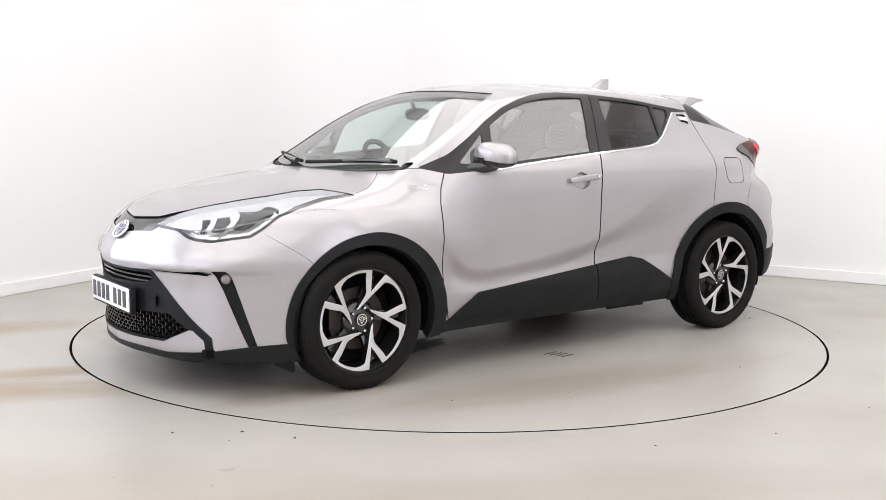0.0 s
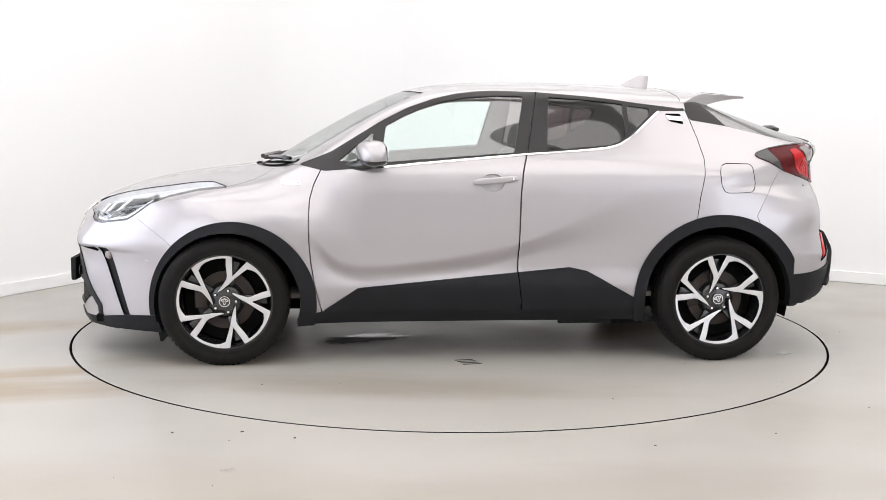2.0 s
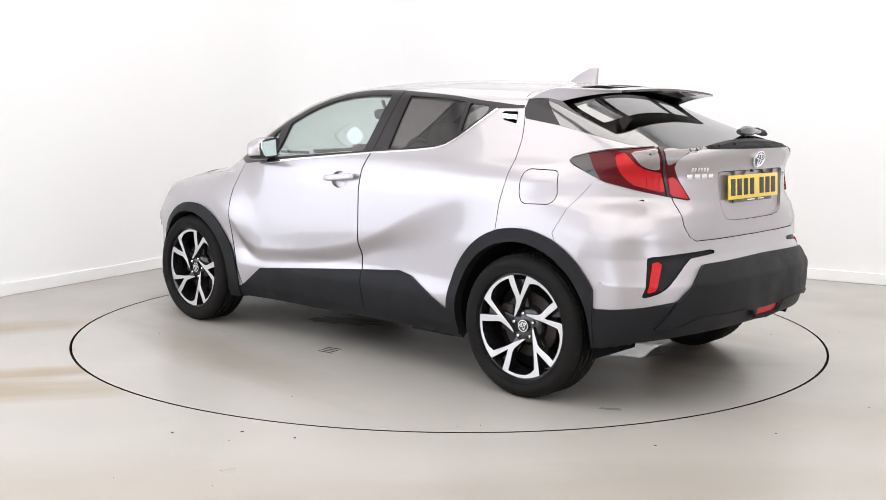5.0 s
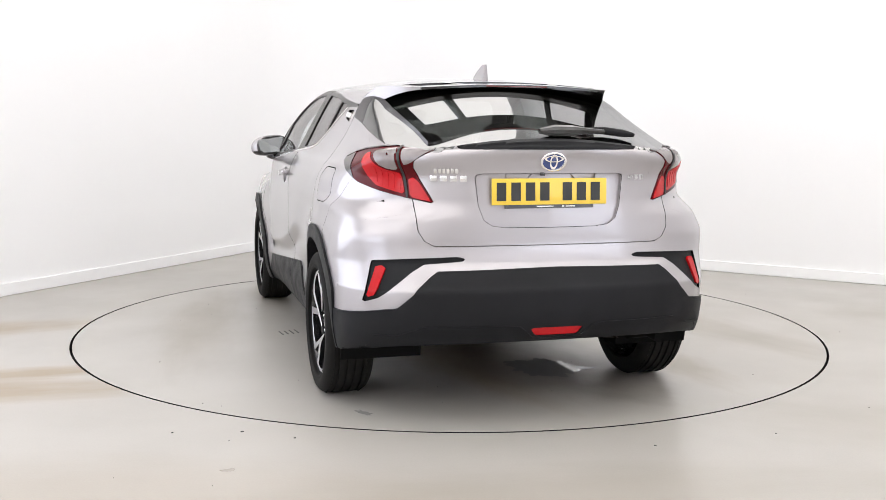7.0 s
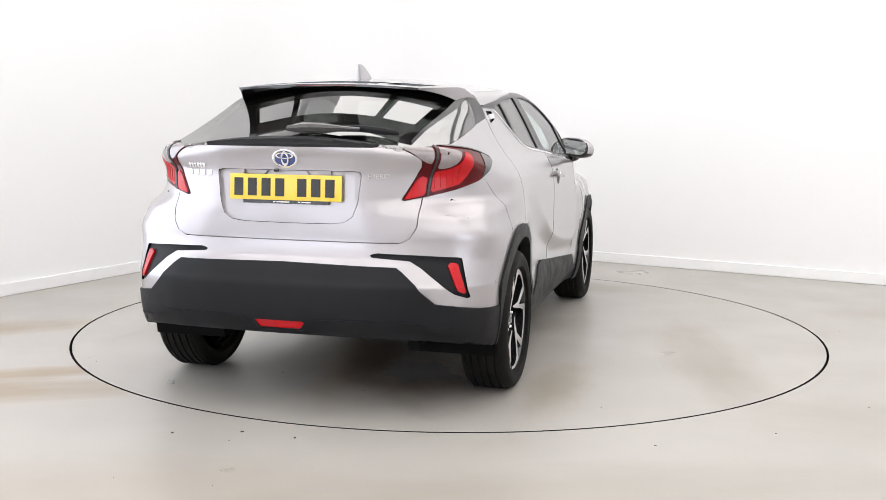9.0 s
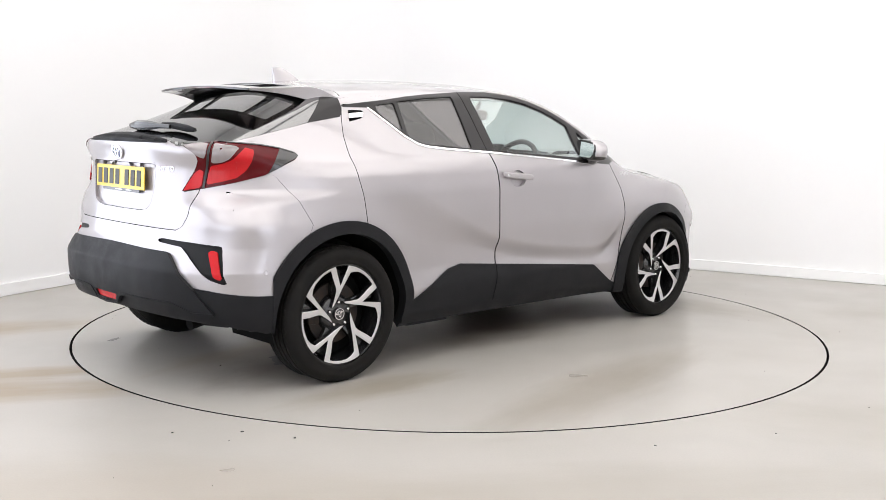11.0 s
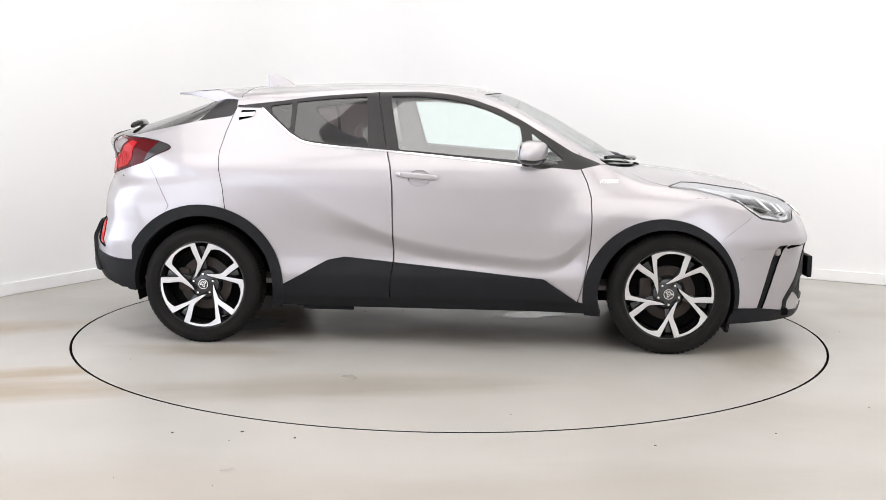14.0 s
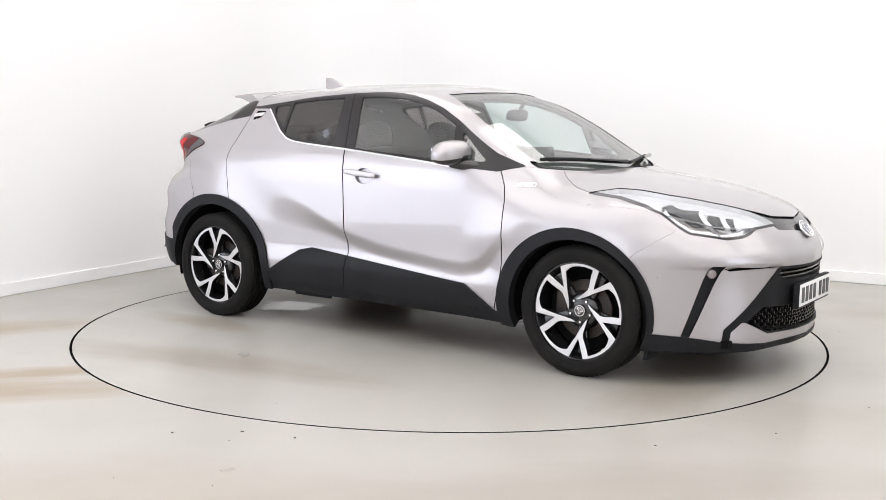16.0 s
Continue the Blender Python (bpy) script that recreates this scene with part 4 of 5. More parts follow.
def make_wheel(m, spin):
    face = 0.078
    bm = bmesh.new()
    lathe(bm, [(RIM + 0.002, face + 0.012), (RIM - 0.006, face + 0.012), (RIM - 0.014, face - 0.002), (RIM - 0.024, face - 0.05), (RIM - 0.03, -0.09), (RIM - 0.01, -0.11)], 96)
    wheel = part("wheel", bm, RIMBLACK, car, "black and machined silver five twin-spoke alloy wheel")
    wheel.matrix_basis = m @ pose(0, 0, 0, 0, 0, spin)
    # tyre with shoulder blocks and tread grooves
    bm = bmesh.new()
    prof = [(RIM + 0.001, 0.088), (0.262, 0.104), (0.285, 0.1125), (0.306, 0.110), (0.320, 0.101), (0.329, 0.090), (0.3335, 0.078), (0.335, 0.064), (0.335, 0.060), (0.327, 0.059), (0.327, 0.051), (0.336, 0.050),
            (0.3365, 0.024), (0.328, 0.023), (0.328, 0.012), (0.3365, 0.011), (0.3365, 0)]
    prof = prof + [(r, -h) for r, h in prof[-2::-1]]
    lathe(bm, prof, 128)
    part("tyre", bm, RUBBER, wheel, "black road tyre, slightly dusty")
    bm = bmesh.new()
    for i in range(72):
        for s in (1, -1):
            box(bm, (0.005, 0.021, 0.026), pose(0, 0, 0, 0, 0, 5 * i + (2.5 if s < 0 else 0)) @ pose(0.3275, 0, s * 0.0845, 0, s * -40, 0))
    tagged(part("tread_block", bm, RUBBER, wheel), kind="stuff")
    bm = bmesh.new()
    ring = lathe(bm, [(0.253, 0.1045), (0.262, 0.1095), (0.266, 0.1095), (0.270, 0.109)], 96)
    part("tyre_rib", bm, RUBBER, wheel)
    for i in range(5):
        bm = bmesh.new()
        pts = [(0.247 * r * math.cos(radians(a - 72 * i)), 0.247 * r * math.sin(radians(a - 72 * i))) for r, a in SPOKE]
        prism(bm, pts, 0.040, pose(0, 0, face - 0.030), 0.0015)
        for f in bm.faces:
            f.material_index = 0 if f.normal.z > 0.6 else 1
        # dish the spokes in towards the hub
        for v in bm.verts:
            v.co.z -= 0.022 * (1 - min(1, v.co.xy.length / RIM)) ** 1.2
        part("spoke", bm, [ALLOY, RIMBLACK], wheel, "machined silver twin spoke with black flanks")
    bm = bmesh.new()
    lathe(bm, [(0.0005, 0.050), (0.070, 0.050), (0.082, 0.044), (0.098, 0.022), (0.102, 0.0)], 40)
    for i in range(5):
        # black webs that carry the spokes out to the rim
        a = 75.5 - 72 * i
        box(bm, (0.175, 0.050, 0.030), pose(0, 0, 0.030, 0, 0, a) @ pose(0.135, 0.006, 0, 0, -9), 0.010)
    part("hub", bm, RIMBLACK, wheel, "gloss black wheel centre")
    part("hub_cap", lathe(bmesh.new(), [(0.0005, 0.064), (0.020, 0.064), (0.0295, 0.061), (0.031, 0.046)], 32), GLOSS, wheel, "black centre cap with a plain oval badge")
    bm = bmesh.new()
    lathe(bm, [(0.0285, 0.0635), (0.0285, 0.066), (0.0250, 0.066), (0.0250, 0.0635)], 32)
    for w, h, y0 in ((0.0205, 0.0085, 0.006), (0.0085, 0.0185, 0.0)):
        lathe(bm, [(1.0, 0.0635), (1.0, 0.066), (0.66, 0.066), (0.66, 0.0635)], 28, Matrix.Translation((0, y0, 0)) @ Matrix.Diagonal((w, h, 1, 1)))
    part("badge", bm, CHROME, wheel)
    for i in range(5):
        a = radians(75.5 - 72 * i)
        part("lug_nut", lathe(bmesh.new(), [(0.0004, 0.064), (0.006, 0.064), (0.0090, 0.060), (0.0100, 0.046)], 12, pose(0.059 * math.cos(a), 0.059 * math.sin(a), 0)), CHROME, wheel)
    part("brake_disc", lathe(bmesh.new(), [(0.075, 0.012), (0.152, 0.010), (0.152, -0.012), (0.075, -0.012)], 64), STEEL, wheel, "bare steel brake disc, worn")
    part("brake_bell", lathe(bmesh.new(), [(0.0005, 0.03), (0.07, 0.03), (0.076, 0.02), (0.076, -0.02)], 48), RUST, wheel, "rusty brake disc bell")
    bm = bmesh.new()
    q = pose(0, 0, 0, 0, 0, -spin)
    box(bm, (0.07, 0.13, 0.06), q @ pose(-0.125, 0.02, -0.002), 0.015)
    part("brake_caliper", bm, STEEL, wheel)
    part("backing_plate", lathe(bmesh.new(), [(0.0005, -0.03), (0.215, -0.03), (0.22, -0.05)], 48), DARK, wheel)
    return wheel


LEFT = Matrix(((-1, 0, 0, 0), (0, 0, 1, 0), (0, 1, 0, 0), (0, 0, 0, 1)))
RIGHT = Matrix(((1, 0, 0, 0), (0, 0, -1, 0), (0, 1, 0, 0), (0, 0, 0, 1)))
TYRE_Z = 0.3355
for wx, wy, base, spin in ((WHEEL_X, 0.765, LEFT, -3), (-WHEEL_X, 0.783, LEFT, 19), (WHEEL_X, -0.765, RIGHT, -20), (-WHEEL_X, -0.783, RIGHT, 16.5)):
    make_wheel(pose(wx, wy, TYRE_Z) @ base, spin)

# wheel housings and the underside
for (ax, az, ar) in ARCHES:
    for s in (1, -1):
        bm = bmesh.new()
        n = 28
        rows = []
        for w in (0.845, 0.48):
            rows.append([bm.verts.new((ax + (ar + 0.004) * math.cos(math.pi * 1.16 * i / n - 0.08 * math.pi), s * w, az + (ar + 0.004) * math.sin(math.pi * 1.16 * i / n - 0.08 * math.pi))) for i in range(n + 1)])
        for i in range(n):
            bm.faces.new((rows[0][i], rows[0][i + 1], rows[1][i + 1], rows[1][i]))
        bm.faces.new(rows[1])
        part("wheel_housing", bm, DARK, car, "dark wheel arch liner")
bm = bmesh.new()
box(bm, (1.62, 1.50, 0.04), pose(0.0, 0, 0.225), 0.015)
box(bm, (0.50, 0.92, 0.05), pose(1.40, 0, 0.235), 0.015)
box(bm, (0.62, 0.92, 0.05), pose(-1.35, 0, 0.29), 0.015)
box(bm, (0.45, 1.25, 0.04), pose(1.80, 0, 0.215), 0.01)
box(bm, (0.30, 1.0, 0.04), pose(-1.86, 0, 0.39), 0.01)
part("underbody", bm, DARK, car, "dark flat underbody")
part("silencer", tube(bmesh.new(), [(-1.75, -0.52, 0.30), (-1.90, -0.55, 0.335), (-1.98, -0.56, 0.325)], [0.028, 0.026, 0.026], 14), DARK, car, "plain steel exhaust pipe end")
bm = bmesh.new()
tube(bm, [(0.8, 0.1, 0.19), (-0.6, 0.1, 0.18), (-1.2, -0.3, 0.22), (-1.7, -0.5, 0.29)], 0.028, 10)
box(bm, (0.5, 0.22, 0.08), pose(0.35, 0.1, 0.20), 0.03)
part("exhaust", bm, STEEL, car, "dull exhaust run under the floor")
for s in (1, -1):
    part("jacking_rib", box(bmesh.new(), (0.3, 0.02, 0.04), pose(-0.62, s * 0.70, 0.20), 0.006), PLASTIC, car)
    part("mud_deflector", box(bmesh.new(), (0.02, 0.18, 0.07), pose(1.66, s * 0.68, 0.150, 0, 8), 0.006), PLASTIC, car, "small black air deflector")


# ---- fittings on the skin ----
def on_side(x, z):
    return meet(np.array([[x, 0.0, z]]), 1, 0.0, 1.0)[0]


def on_top(x, y):
    return meet(np.array([[x, y, 0.0]]), 2, 0.5, 1.6)[0]


def on_nose(y, z):
    return meet(np.array([[0.0, y, z]]), 0, 1.2, 2.4)[0]


def on_tail(y, z):
    return meet(np.array([[0.0, y, z]]), 0, -1.2, -2.4)[0]


def seat_on(p, up=(0, 0, 1), flip=1):
    """A pose on the skin: z out of it, y towards up."""
    n = Vector(slope(np.array([p]))[0])
    x = Vector(up).cross(n).normalized()
    y = n.cross(x)
    m = Matrix((x, y, n)).transposed().to_4x4()
    m.translation = Vector(p)
    return m


def ball(bm, size, m, power=2.5, seg=28):
    """A rounded block: a superellipsoid."""
    rows = []
    for i in range(seg // 2 + 1):
        la = math.pi * (i / (seg // 2) - 0.5)
        row = []
        for j in range(seg):
            lo = 2 * math.pi * j / seg
            c = [math.cos(la) * math.cos(lo), math.cos(la) * math.sin(lo), math.sin(la)]
            k = sum(abs(v) ** power for v in c) ** (-1 / power)
            row.append(bm.verts.new(m @ Vector([v * k * s / 2 for v, s in zip(c, size)])))
        rows.append(row)
    for a, b in zip(rows, rows[1:]):
        for j in range(seg):
            bm.faces.new((a[j], a[(j + 1) % seg], b[(j + 1) % seg], b[j]))
    bmesh.ops.remove_doubles(bm, verts=bm.verts, dist=1e-5)
    return bm


# door mirrors
MIRROR_GLASS = material("mirror_silver", (0.62, 0.64, 0.66), 0.02, 1.0)
for s in (1, -1):
    head_m = Matrix.Diagonal((1, s, 1, 1)) @ pose(0.548, 0.883, 1.112, -5, 4, 15)
    bm = ball(bmesh.new(), (0.155, 0.232, 0.128), Matrix(), 3.0, 36)
    for v in bm.verts:
        # taper to the outer tip, cut flat behind for the glass
        out = max(0.0, v.co.y) / 0.116
        v.co.x *= 1 - 0.30 * out ** 2
        v.co.z = v.co.z * (1 - 0.22 * out ** 2) - 0.010 * out ** 2
        v.co.x = max(v.co.x, -0.050)
    bmesh.ops.dissolve_degenerate(bm, dist=1e-5, edges=bm.edges)
    for face in bm.faces:
        c = face.calc_center_median()
        face.material_index = 1 if c.z < -0.020 - 0.08 * c.y or c.x < -0.042 else 0
    bm.transform(head_m)
    bmesh.ops.recalc_face_normals(bm, faces=bm.faces)
    mirror = part("door_mirror", bm, [PAINT, GLOSS], car, "silver door mirror with a black lower shell")
    glass_pts = [(0.080, 0.040), (-0.072, 0.046), (-0.090, 0.034), (-0.090, -0.030), (-0.072, -0.046), (0.060, -0.042), (0.084, -0.022), (0.090, 0.020)]
    bm = prism(bmesh.new(), glass_pts, 0.004, head_m @ pose(-0.0495, 0, 0) @ Matrix(((0, 0, -1, 0), (1, 0, 0, 0), (0, 1, 0, 0), (0, 0, 0, 1))))
    part("mirror_glass", bm, MIRROR_GLASS, mirror, "flat mirror glass")
    bm = bmesh.new()
    f = Matrix.Diagonal((1, s, 1, 1))
    tube(bm, [f @ Vector(q) for q in ((0.72, 0.795, 1.040), (0.66, 0.815, 1.043), (0.60, 0.845, 1.050), (0.56, 0.875, 1.062), (0.545, 0.89, 1.075))], [0.018, 0.026, 0.032, 0.034, 0.030], 14)
    bmesh.ops.recalc_face_normals(bm, faces=bm.faces)
    part("mirror_arm", bm, GLOSS, mirror, "black mirror foot")
    bm = ball(bmesh.new(), (0.080, 0.100, 0.022), head_m @ pose(0.010, 0.062, -0.018, 4, 0, 24), 3)
    part("indicator", bm, CLEARLAMP, mirror, "clear indicator lens")

# front door handles
for s in (1, -1):
    f = Matrix.Diagonal((1, s, 1, 1))
    bm = bmesh.new()
    a, b = on_side(0.022, 0.966), on_side(-0.200, 0.986)
    d = Vector(b) - Vector(a)
    turn = Matrix.Translation((Vector(a) + Vector(b)) / 2 + Vector((0, 0.022, 0))) @ pose(0, 0, 0, 0, math.degrees(math.atan2(d.z, -d.x)), 0)
    ball(bm, (0.235, 0.022, 0.034), f @ turn, 4.5)
    bmesh.ops.recalc_face_normals(bm, faces=bm.faces)
    h = part("door_handle", bm, PAINT, car, "silver bar door handle")
    bm = bmesh.new()
    for q in (a, b):
        box(bm, (0.03, 0.03, 0.024), f @ Matrix.Translation(Vector(q) + Vector((0.0 + (0.02 if q is b else -0.02), 0.005, 0))), 0.006)
    part("handle_foot", bm, PAINT, h)
    part("key_lock", lathe(bmesh.new(), [(0.0005, 0.003), (0.006, 0.003), (0.0075, 0.0)], 16, f @ Matrix.Translation(Vector(b) + Vector((0.018, 0.034, -0.002))) @ pose(0, 0, 0, -90)), CHROME, h)

# aerial fin
bm = bmesh.new()
rows = []
for k in range(9):
    u = k / 8
    x0, x1 = -0.960 - 0.125 * u ** 1.5, -1.135 - 0.0 * u - 0.004 * u
    w = 0.028 * (1 - 0.75 * u)
    z = 1.494 - 0.010 * (1 - u) + 0.068 * u
    rows.append([bm.verts.new((x0 + (x1 - x0) * (0.5 - 0.5 * math.cos(math.pi * i / 8)), sgn * w * math.sin(math.pi * min(1, 0.04 + i / 8.3)) ** 0.6, z)) for sgn, rng in ((1, range(9)), (-1, range(8, -1, -1))) for i in rng])
for a, b in zip(rows, rows[1:]):
    for i in range(18):
        bm.faces.new((a[i], a[(i + 1) % 18], b[(i + 1) % 18], b[i]))
bm.faces.new(rows[-1])
bmesh.ops.recalc_face_normals(bm, faces=bm.faces)
part("aerial_fin", bm, PAINT, car, "silver shark fin aerial")

# roof spoiler over the rear screen
bm = bmesh.new()
NU, NV = 14, 32
grid = {}
for j in range(NV + 1):
    v = 2 * j / NV - 1
    for i in range(NU + 1):
        u = i / NU
        half = 0.628 - 0.175 * u ** 1.1
        y = v * half
        start = -1.1435
        end = -1.585 - 0.012 * v * v + 0.03 * abs(v) ** 8
        x = start + (end - start) * u
        z0 = on_top(-1.142, min(abs(y) * ((1 - u) * 0.628 / half + u * 0.85), 0.626))[2]
        w = min(1.0, u / 0.38)
        w = w * w * (3 - 2 * w)
        z = (1 - w) * z0 + w * (1.4845 - 0.020 * (y / 0.46) ** 2) - 0.082 * (start - x)
        thick = 0.050 * (1 - u) ** 2.5 + 0.012 - 0.003 * u + 0.065 * (1 - u) ** 1.3 * abs(v) ** 8 * min(1.0, u / 0.3)
        for side, dz in (("t", 0.001), ("b", -thick)):
            grid[side, i, j] = bm.verts.new((x, y * (1 if side == "t" else 0.985), z + dz))
slots = {(i, j) for j in range(NV) for i in range(6, 11) if abs(j - 15.5) < 6.6 or 8 < abs(j - 15.5) < 14}
for i, j in slots:
    for di, dj, a, b in ((-1, 0, (i, j), (i, j + 1)), (1, 0, (i + 1, j), (i + 1, j + 1)), (0, -1, (i, j), (i + 1, j)), (0, 1, (i, j + 1), (i + 1, j + 1))):
        if (i + di, j + dj) not in slots:
            f = bm.faces.new([grid[q] for q in (("t", *a), ("t", *b), ("b", *b), ("b", *a))])
            f.material_index = 1
for j in range(NV):
    for i in range(NU):
        if (i, j) in slots:
            continue
        bm.faces.new([grid["t", a, b] for a, b in ((i, j), (i + 1, j), (i + 1, j + 1), (i, j + 1))])
        f = bm.faces.new([grid["b", a, b] for a, b in ((i, j), (i, j + 1), (i + 1, j + 1), (i + 1, j))])
        f.material_index = 1
    f = bm.faces.new([grid[q] for q in (("t", NU, j), ("b", NU, j), ("b", NU, j + 1), ("t", NU, j + 1))])
    f.material_index = 1
for i in range(NU):
    for j in (0, NV):
        f = bm.faces.new([grid[q] for q in (("t", i, j), ("t", i + 1, j), ("b", i + 1, j), ("b", i, j))])
        f.material_index = 0
bmesh.ops.recalc_face_normals(bm, faces=bm.faces)
spoiler = part("roof_spoiler", bm, [PAINT, GLOSS], car, "silver roof spoiler with a gloss black underside")
part("brake_light", box(bmesh.new(), (0.012, 0.30, 0.007), pose(-1.582, 0, 1.4415), 0.002), material("dark_red_lens", (0.10, 0.012, 0.012), 0.15, coat=1.0), spoiler, "dark red high brake light")

# wipers
bm = bmesh.new()
mound = [Vector(on_top(x, y)) + Vector((-0.01, 0, 0.022)) for x, y in ((-1.945, 0.03), (-1.94, -0.04), (-1.93, -0.12), (-1.915, -0.20), (-1.90, -0.29))]
tube(bm, mound, [0.012, 0.026, 0.024, 0.014, 0.010], 10)
rw = part("rear_wiper", bm, GLOSS, car, "black rear wiper on the screen foot")
bm = bmesh.new()
tube(bm, [Vector(on_top(x, y)) + Vector((-0.004, 0, 0.024)) for x, y in ((-1.90, -0.20), (-1.885, -0.30), (-1.875, -0.40), (-1.865, -0.455))], [0.010, 0.017, 0.017, 0.009], 10)
part("wiper_blade", bm, PLASTIC, rw)
for y0, y1, dx in ((0.62, 0.02, 0.01), (-0.05, -0.64, 0.02)):
    bm = bmesh.new()
    ys = np.linspace(y0, y1, 9)
    pts = [Vector(on_top(1.175 - 0.47 * y * y - dx - 0.03 * math.sin(math.pi * k / 8), y)) + Vector((0, 0, 0.016)) for k, y in enumerate(ys)]
    tube(bm, pts, 0.010, 8)
    fw = part("wiper_arm", bm, PLASTIC, car, "black windscreen wiper at rest")
    bm = bmesh.new()
    tube(bm, [p + Vector((0.03, 0, 0.004)) for p in pts[:5]], [0.014, 0.013, 0.011, 0.009, 0.007], 8)
    part("wiper_link", bm, GLOSS, fw)


# badges, plates, lettering
def lettering(text, size, m, mat, parent, name="lettering", depth=0.0012, stretch=1.0):
    cu = bpy.data.curves.new("text", "FONT")
    cu.body, cu.size, cu.extrude, cu.align_x, cu.align_y = text, size, depth, "CENTER", "CENTER"
    tmp = bpy.data.objects.new("text", cu)
    me = bpy.data.meshes.new_from_object(tmp)
    bpy.data.objects.remove(tmp)
    me.transform(m @ Matrix.Diagonal((stretch, 1, 1, 1)))
    me.materials.clear()
    me.materials.append(mat)
    ob = new(name, me)
    ob.parent = parent
    return ob


def oval_badge(m, w, h, parent, field):
    bm = lathe(bmesh.new(), [(1.0, 0), (1.0, 0.006), (0.94, 0.008), (0.84, 0.008), (0.80, 0.004)], 48, m @ Matrix.Diagonal((w / 2, h / 2, 1, 1)))
    lathe(bm, [(1.0, 0.003), (1.0, 0.0075), (0.78, 0.0075), (0.78, 0.003)], 40, m @ Matrix.Translation((0, h * 0.16, 0)) @ Matrix.Diagonal((w * 0.36, h * 0.17, 1, 1)))
    lathe(bm, [(1.0, 0.003), (1.0, 0.0075), (0.66, 0.0075), (0.66, 0.003)], 40, m @ Matrix.Diagonal((w * 0.15, h * 0.40, 1, 1)))
    badge = part("oval_badge", bm, CHROME, parent, "chrome oval badge of plain rings on dark blue")
    part("badge_field", lathe(bmesh.new(), [(0.001, 0.003), (0.9, 0.003), (0.95, 0)], 40, m @ Matrix.Diagonal((w / 2, h / 2, 1, 1))), field, badge)


oval_badge(seat_on(on_tail(0, 1.118)), 0.118, 0.082, tg, BLUE)
oval_badge(seat_on(on_nose(0, 0.742)) @ pose(0, 0, 0.004), 0.150, 0.105, car, BLUE)


def number_plate(m, mat, label):
    bm = box(bmesh.new(), (0.52, 0.111, 0.006), m, 0.002)
    plate = part("number_plate", bm, mat, car, label)
    x = -0.218
    for k in range(7):
        part("plate_bar", box(bmesh.new(), (0.042, 0.077, 0.002), m @ pose(x, 0, 0.0040)), INK, plate)
        x += 0.061 + (0.038 if k == 3 else 0) + 0.0035
    return plate


TAILWARD = Matrix(((0, 0, -1, 0), (-1, 0, 0, 0), (0, 1, 0, 0), (0, 0, 0, 1)))
NOSEWARD = Matrix(((0, 0, 1, 0), (1, 0, 0, 0), (0, 1, 0, 0), (0, 0, 0, 1)))
rp = number_plate(pose(-2.032, 0.007, 0.992) @ TAILWARD @ pose(0, 0, 0, -3), YELLOW, "yellow rear number plate with black bars")
bm = box(bmesh.new(), (0.40, 0.016, 0.006), pose(-2.028, 0.007, 0.929) @ TAILWARD)
ds = part("plate_strip", bm, GLOSS, rp, "black strip with fine white marks")
for x, w in ((-0.02, 0.075), (0.062, 0.010), (0.095, 0.042)):
    part("strip_bar", box(bmesh.new(), (w, 0.005, 0.002), pose(-2.0315, 0.007, 0.929) @ TAILWARD @ pose(x, 0, 0)), WHITEINK, rp)
fp = number_plate(pose(2.244, 0, 0.434) @ NOSEWARD, PLATEWHITE, "white front number plate with black bars")
part("plate_holder", box(bmesh.new(), (0.54, 0.13, 0.03), pose(2.226, 0, 0.430) @ NOSEWARD, 0.008), PLASTIC, car, "black number plate holder")
part("tow_cover", box(bmesh.new(), (0.006, 0.05, 0.05), Matrix.Translation(on_nose(0.36, 0.44)) @ pose(0.004, 0, 0, 0, 0, -20), 0.006), PLASTIC, gr)
# name badges on the tailgate as plain bars
for y, z, w, h in ((0.452, 1.078, 0.100, 0.020), (0.440, 1.046, 0.155, 0.024)):
    k = 6 if h < 0.022 else 4
    bm = bmesh.new()
    for i in range(k):
        box(bm, (w / k * 0.72, h, 0.004), seat_on(on_tail(y + w / 2 - w * (i + 0.5) / k, z)) @ pose(0, 0, 0.002), 0.001)
    part("name_bars", bm, CHROME, tg, "bright raised badge bars")
lettering("HYBRID", 0.034, seat_on(on_tail(-0.405, 1.046)) @ pose(0, 0, 0.003), CHROME, tg, "hybrid_badge", stretch=0.80)
for s in (1, -1):
    m = seat_on(on_side(0.975, 0.953))
    if s > 0:
        lettering("HYBRID", 0.040, m @ pose(0, 0, 0.003, 0, 0, -2), CHROME, car, "hybrid_badge", stretch=0.78)
    else:
        p = on_side(0.975, 0.953) * (1, -1, 1)
        n = Vector(slope(np.array([p]))[0])
        x = Vector((0, 0, 1)).cross(n).normalized()
        q = Matrix((x, n.cross(x), n)).transposed().to_4x4()
        q.translation = Vector(p)
        lettering("HYBRID", 0.040, q @ pose(0, 0, 0.003, 0, 0, 2), CHROME, car, "hybrid_badge", stretch=0.78)

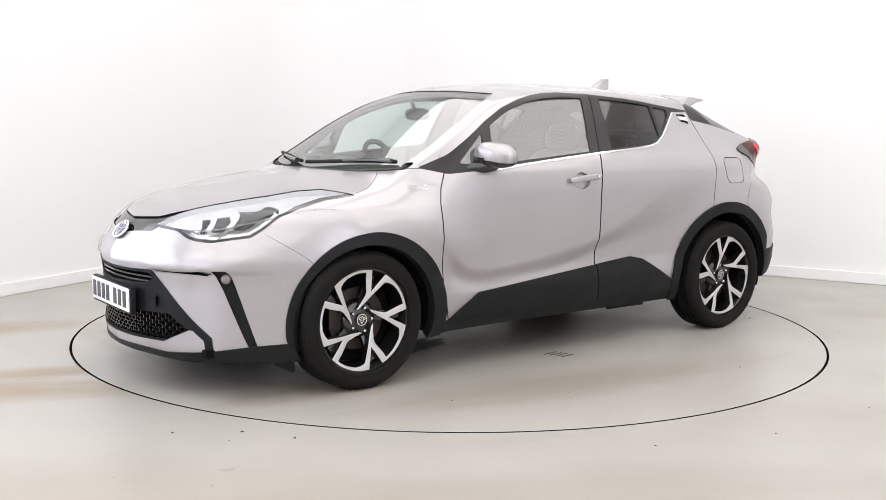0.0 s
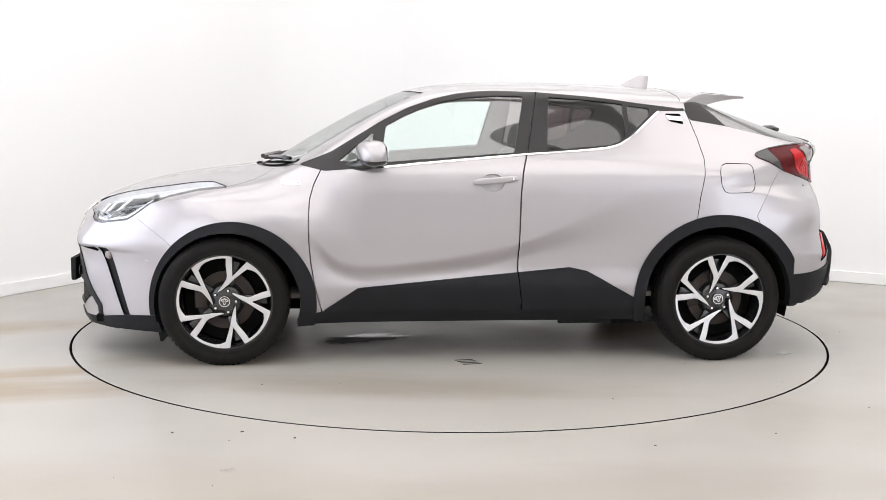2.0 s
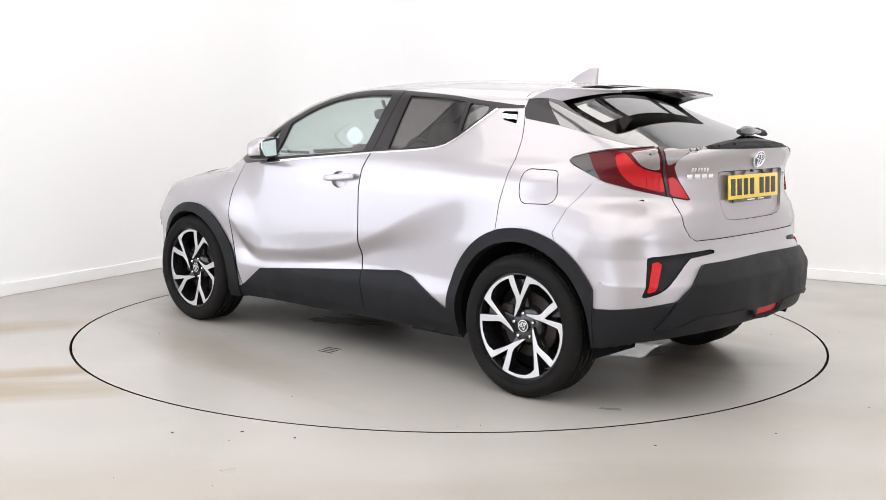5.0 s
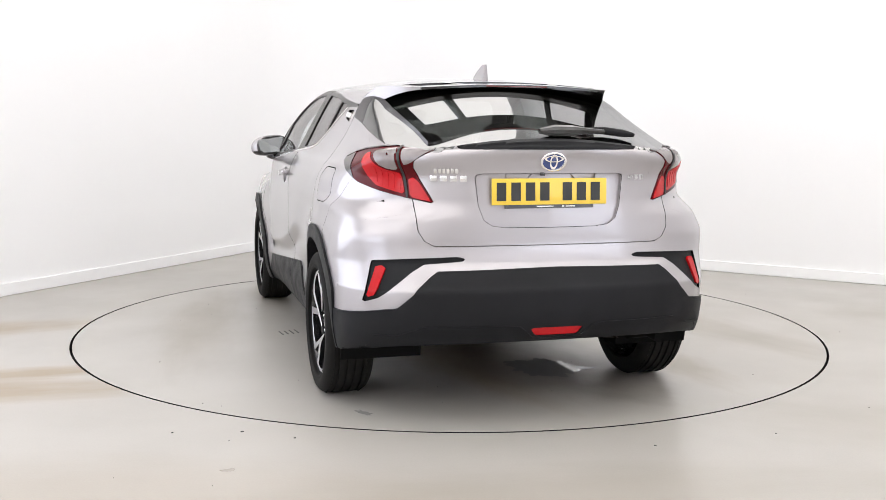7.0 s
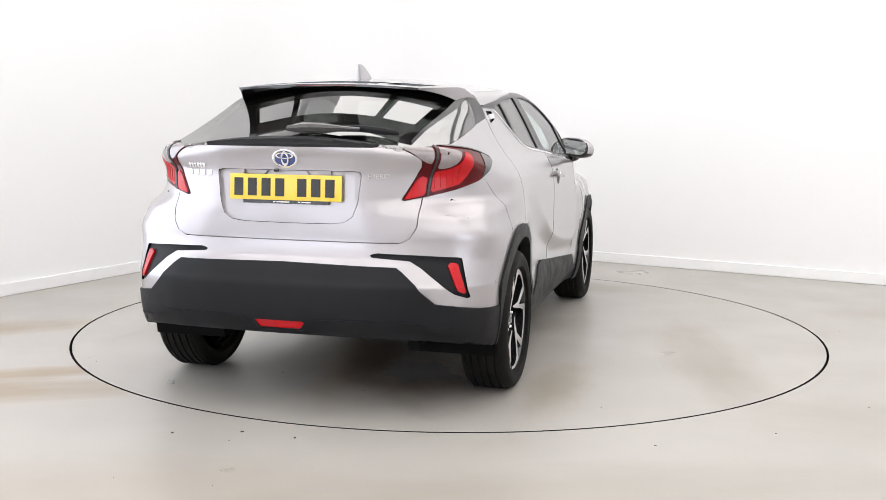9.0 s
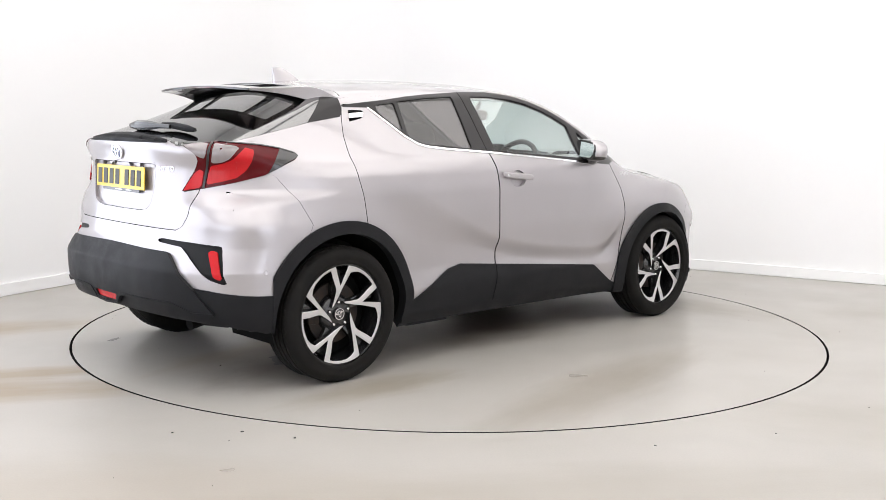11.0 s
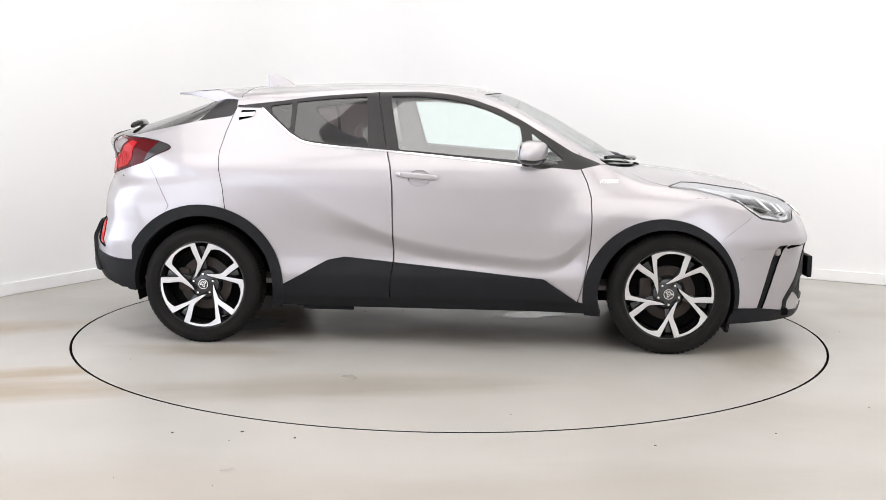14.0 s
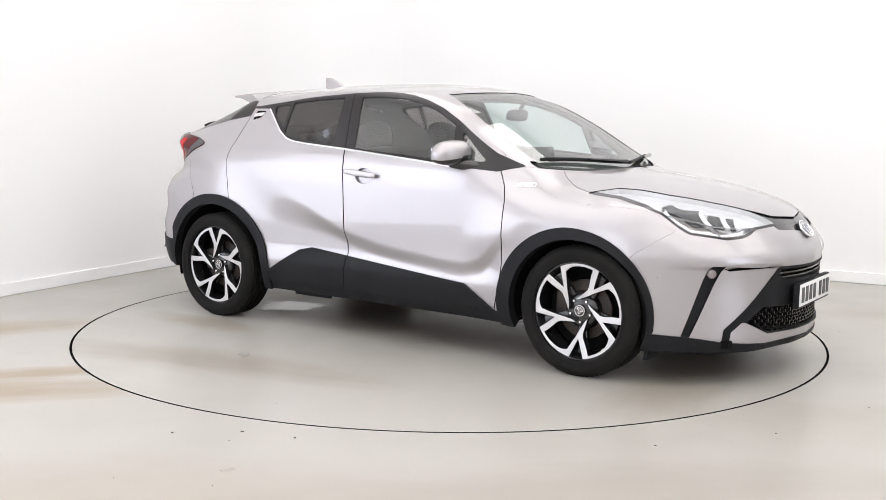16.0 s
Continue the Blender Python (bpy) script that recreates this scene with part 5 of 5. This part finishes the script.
# lamps and sensors in the bumpers
for s in (1, -1):
    f = Matrix.Diagonal((1, s, 1, 1))
    m = f @ seat_on(on_nose(0.668, 0.562))
    bm = lathe(bmesh.new(), [(0.0005, 0.008), (0.016, 0.006), (0.022, 0.0), (0.024, -0.012)], 24, m)
    bmesh.ops.recalc_face_normals(bm, faces=bm.faces)
    fl = part("fog_lamp", bm, CLEARLAMP, car, "round clear fog lamp")
    for p in (on_side(1.722, 0.541), on_side(-1.755, 0.585)):
        bm = lathe(bmesh.new(), [(0.0005, 0.002), (0.007, 0.002), (0.008, 0.0), (0.0105, 0.001), (0.012, 0.0)], 20, f @ seat_on(p))
        bmesh.ops.recalc_face_normals(bm, faces=bm.faces)
        part("parking_sensor", bm, PAINT, car, "small round parking sensor")
part("rear_camera", box(bmesh.new(), (0.022, 0.014, 0.012), seat_on(on_tail(0.045, 1.066)) @ pose(0, 0, 0.004), 0.004), GLOSS, tg, "tiny black rear camera")

# honeycomb of the lower grille
bm = bmesh.new()
CELL, TH = 0.0215, 0.0032
for r in range(8):
    for c in range(-15, 16):
        y = c * CELL * 2.0 + (CELL if r % 2 else 0)
        z = 0.268 + r * CELL * 0.80
        a = abs(y)
        if z > line(a, (0, 0.386), (0.44, 0.389), (0.535, 0.322), (0.56, 0.2)) or z < line(a, (0, 0.26), (0.2, 0.26), (0.405, 0.262), (0.535, 0.324), (0.56, 0.5)):
            continue
        o = on_nose(a, z)
        o[1] = y
        m = Matrix.Translation((o[0] - 0.022, o[1], o[2])) @ NOSEWARD
        hexagon = [(CELL * 1.06 * math.cos(radians(60 * k + 30)), CELL * 0.62 * math.sin(radians(60 * k + 30))) for k in range(6)]
        for k in range(6):
            p, q = hexagon[k], hexagon[(k + 1) % 6]
            d = Vector((q[0] - p[0], q[1] - p[1]))
            box(bm, (d.length, TH, 0.018), m @ pose((p[0] + q[0]) / 2, (p[1] + q[1]) / 2, 0, 0, 0, math.degrees(math.atan2(d.y, d.x))))
part("honeycomb_mesh", bm, GLOSS, gr, "gloss black honeycomb mesh")

# ---- cabin ----


def front_seat(y):
    bm = bmesh.new()
    ball(bm, (0.52, 0.50, 0.20), pose(0.12, y, 0.50, 0, -8), 4)
    seat = part("front_seat", bm, CLOTH, car, "dark cloth front seat")
    bm = ball(bmesh.new(), (0.16, 0.48, 0.66), pose(-0.26, y, 0.80, 0, -20), 3.6)
    part("backrest", bm, CLOTH, seat)
    bm = ball(bmesh.new(), (0.10, 0.27, 0.17), pose(-0.40, y, 1.185, 0, -14), 3)
    part("headrest", bm, CLOTH, seat)
    bm = bmesh.new()
    for d in (-0.06, 0.06):
        tube(bm, [(-0.36, y + d, 1.03), (-0.40, y + d, 1.16)], 0.006, 6)
    part("headrest_post", bm, CHROME, seat)


front_seat(0.36)
front_seat(-0.36)
bm = ball(bmesh.new(), (0.50, 1.20, 0.18), pose(-0.72, 0, 0.52, 0, -6), 5)
bench = part("rear_seat", bm, CLOTH, car, "dark cloth rear bench seat")
part("backrest", ball(bmesh.new(), (0.14, 1.20, 0.62), pose(-1.06, 0, 0.80, 0, -22), 4.5), CLOTH, bench)
for y in (-0.36, 0.0, 0.36):
    part("headrest", ball(bmesh.new(), (0.10, 0.25, 0.15 if y else 0.11), pose(-1.19, y, 1.15 if y else 1.12, 0, -14), 3), CLOTH, bench)
bm = ball(bmesh.new(), (0.62, 1.36, 0.34), pose(0.83, 0, 0.86, 0, 4), 4)
dash = part("dashboard", bm, DASH, car, "dark moulded dashboard")
part("dash_screen", box(bmesh.new(), (0.02, 0.24, 0.14), pose(0.60, 0.02, 1.06, 0, -10), 0.008), GLOSS, dash, "black centre display")
part("dash_hood", ball(bmesh.new(), (0.20, 0.34, 0.10), pose(0.62, -0.36, 1.03), 3), DASH, dash)
part("centre_console", box(bmesh.new(), (0.9, 0.22, 0.30), pose(0.2, 0, 0.50), 0.04), DASH, car, "dark centre console")
part("cabin_floor", box(bmesh.new(), (2.9, 1.44, 0.03), pose(-0.35, 0, 0.345), 0.01), LINING, car, "dark carpeted cabin floor")
bm = bmesh.new()
wm = pose(0.42, -0.36, 0.985, 0, -66, 0)
seg = []
for k in range(41):
    a = 2 * math.pi * k / 40
    seg.append(wm @ Vector((0.182 * math.cos(a), 0.182 * math.sin(a), 0)))
tube(bm, seg, 0.016, 10)
sw = part("steering_wheel", bm, DASH, car, "black steering wheel")
bm = ball(bmesh.new(), (0.12, 0.16, 0.06), wm, 3)
for a in (0, 90, 180):
    tube(bm, [wm @ Vector((0.04 * math.cos(radians(a + 90)), 0.04 * math.sin(radians(a + 90)), 0)), wm @ Vector((0.18 * math.cos(radians(a + 90)), 0.18 * math.sin(radians(a + 90)), 0))], 0.014, 8)
part("wheel_boss", bm, DASH, sw)
bm = ball(bmesh.new(), (0.03, 0.23, 0.07), pose(0.42, 0, 1.315, 0, 10), 4)
rm = part("rear_view_mirror", bm, DASH, car, "black inside rear view mirror")
part("mirror_stalk", tube(bmesh.new(), [(0.43, 0, 1.33), (0.47, 0, 1.40)], 0.012, 8), DASH, rm)


def motions():
    rows = [(t, pose(0, 0, 0, 0, 0, a)) for t, a in TURN]
    walk(turntable, rows)
    walk(car, [(t, m @ pose(CAR_X, CAR_Y, 0)) for t, m in rows])


motions()
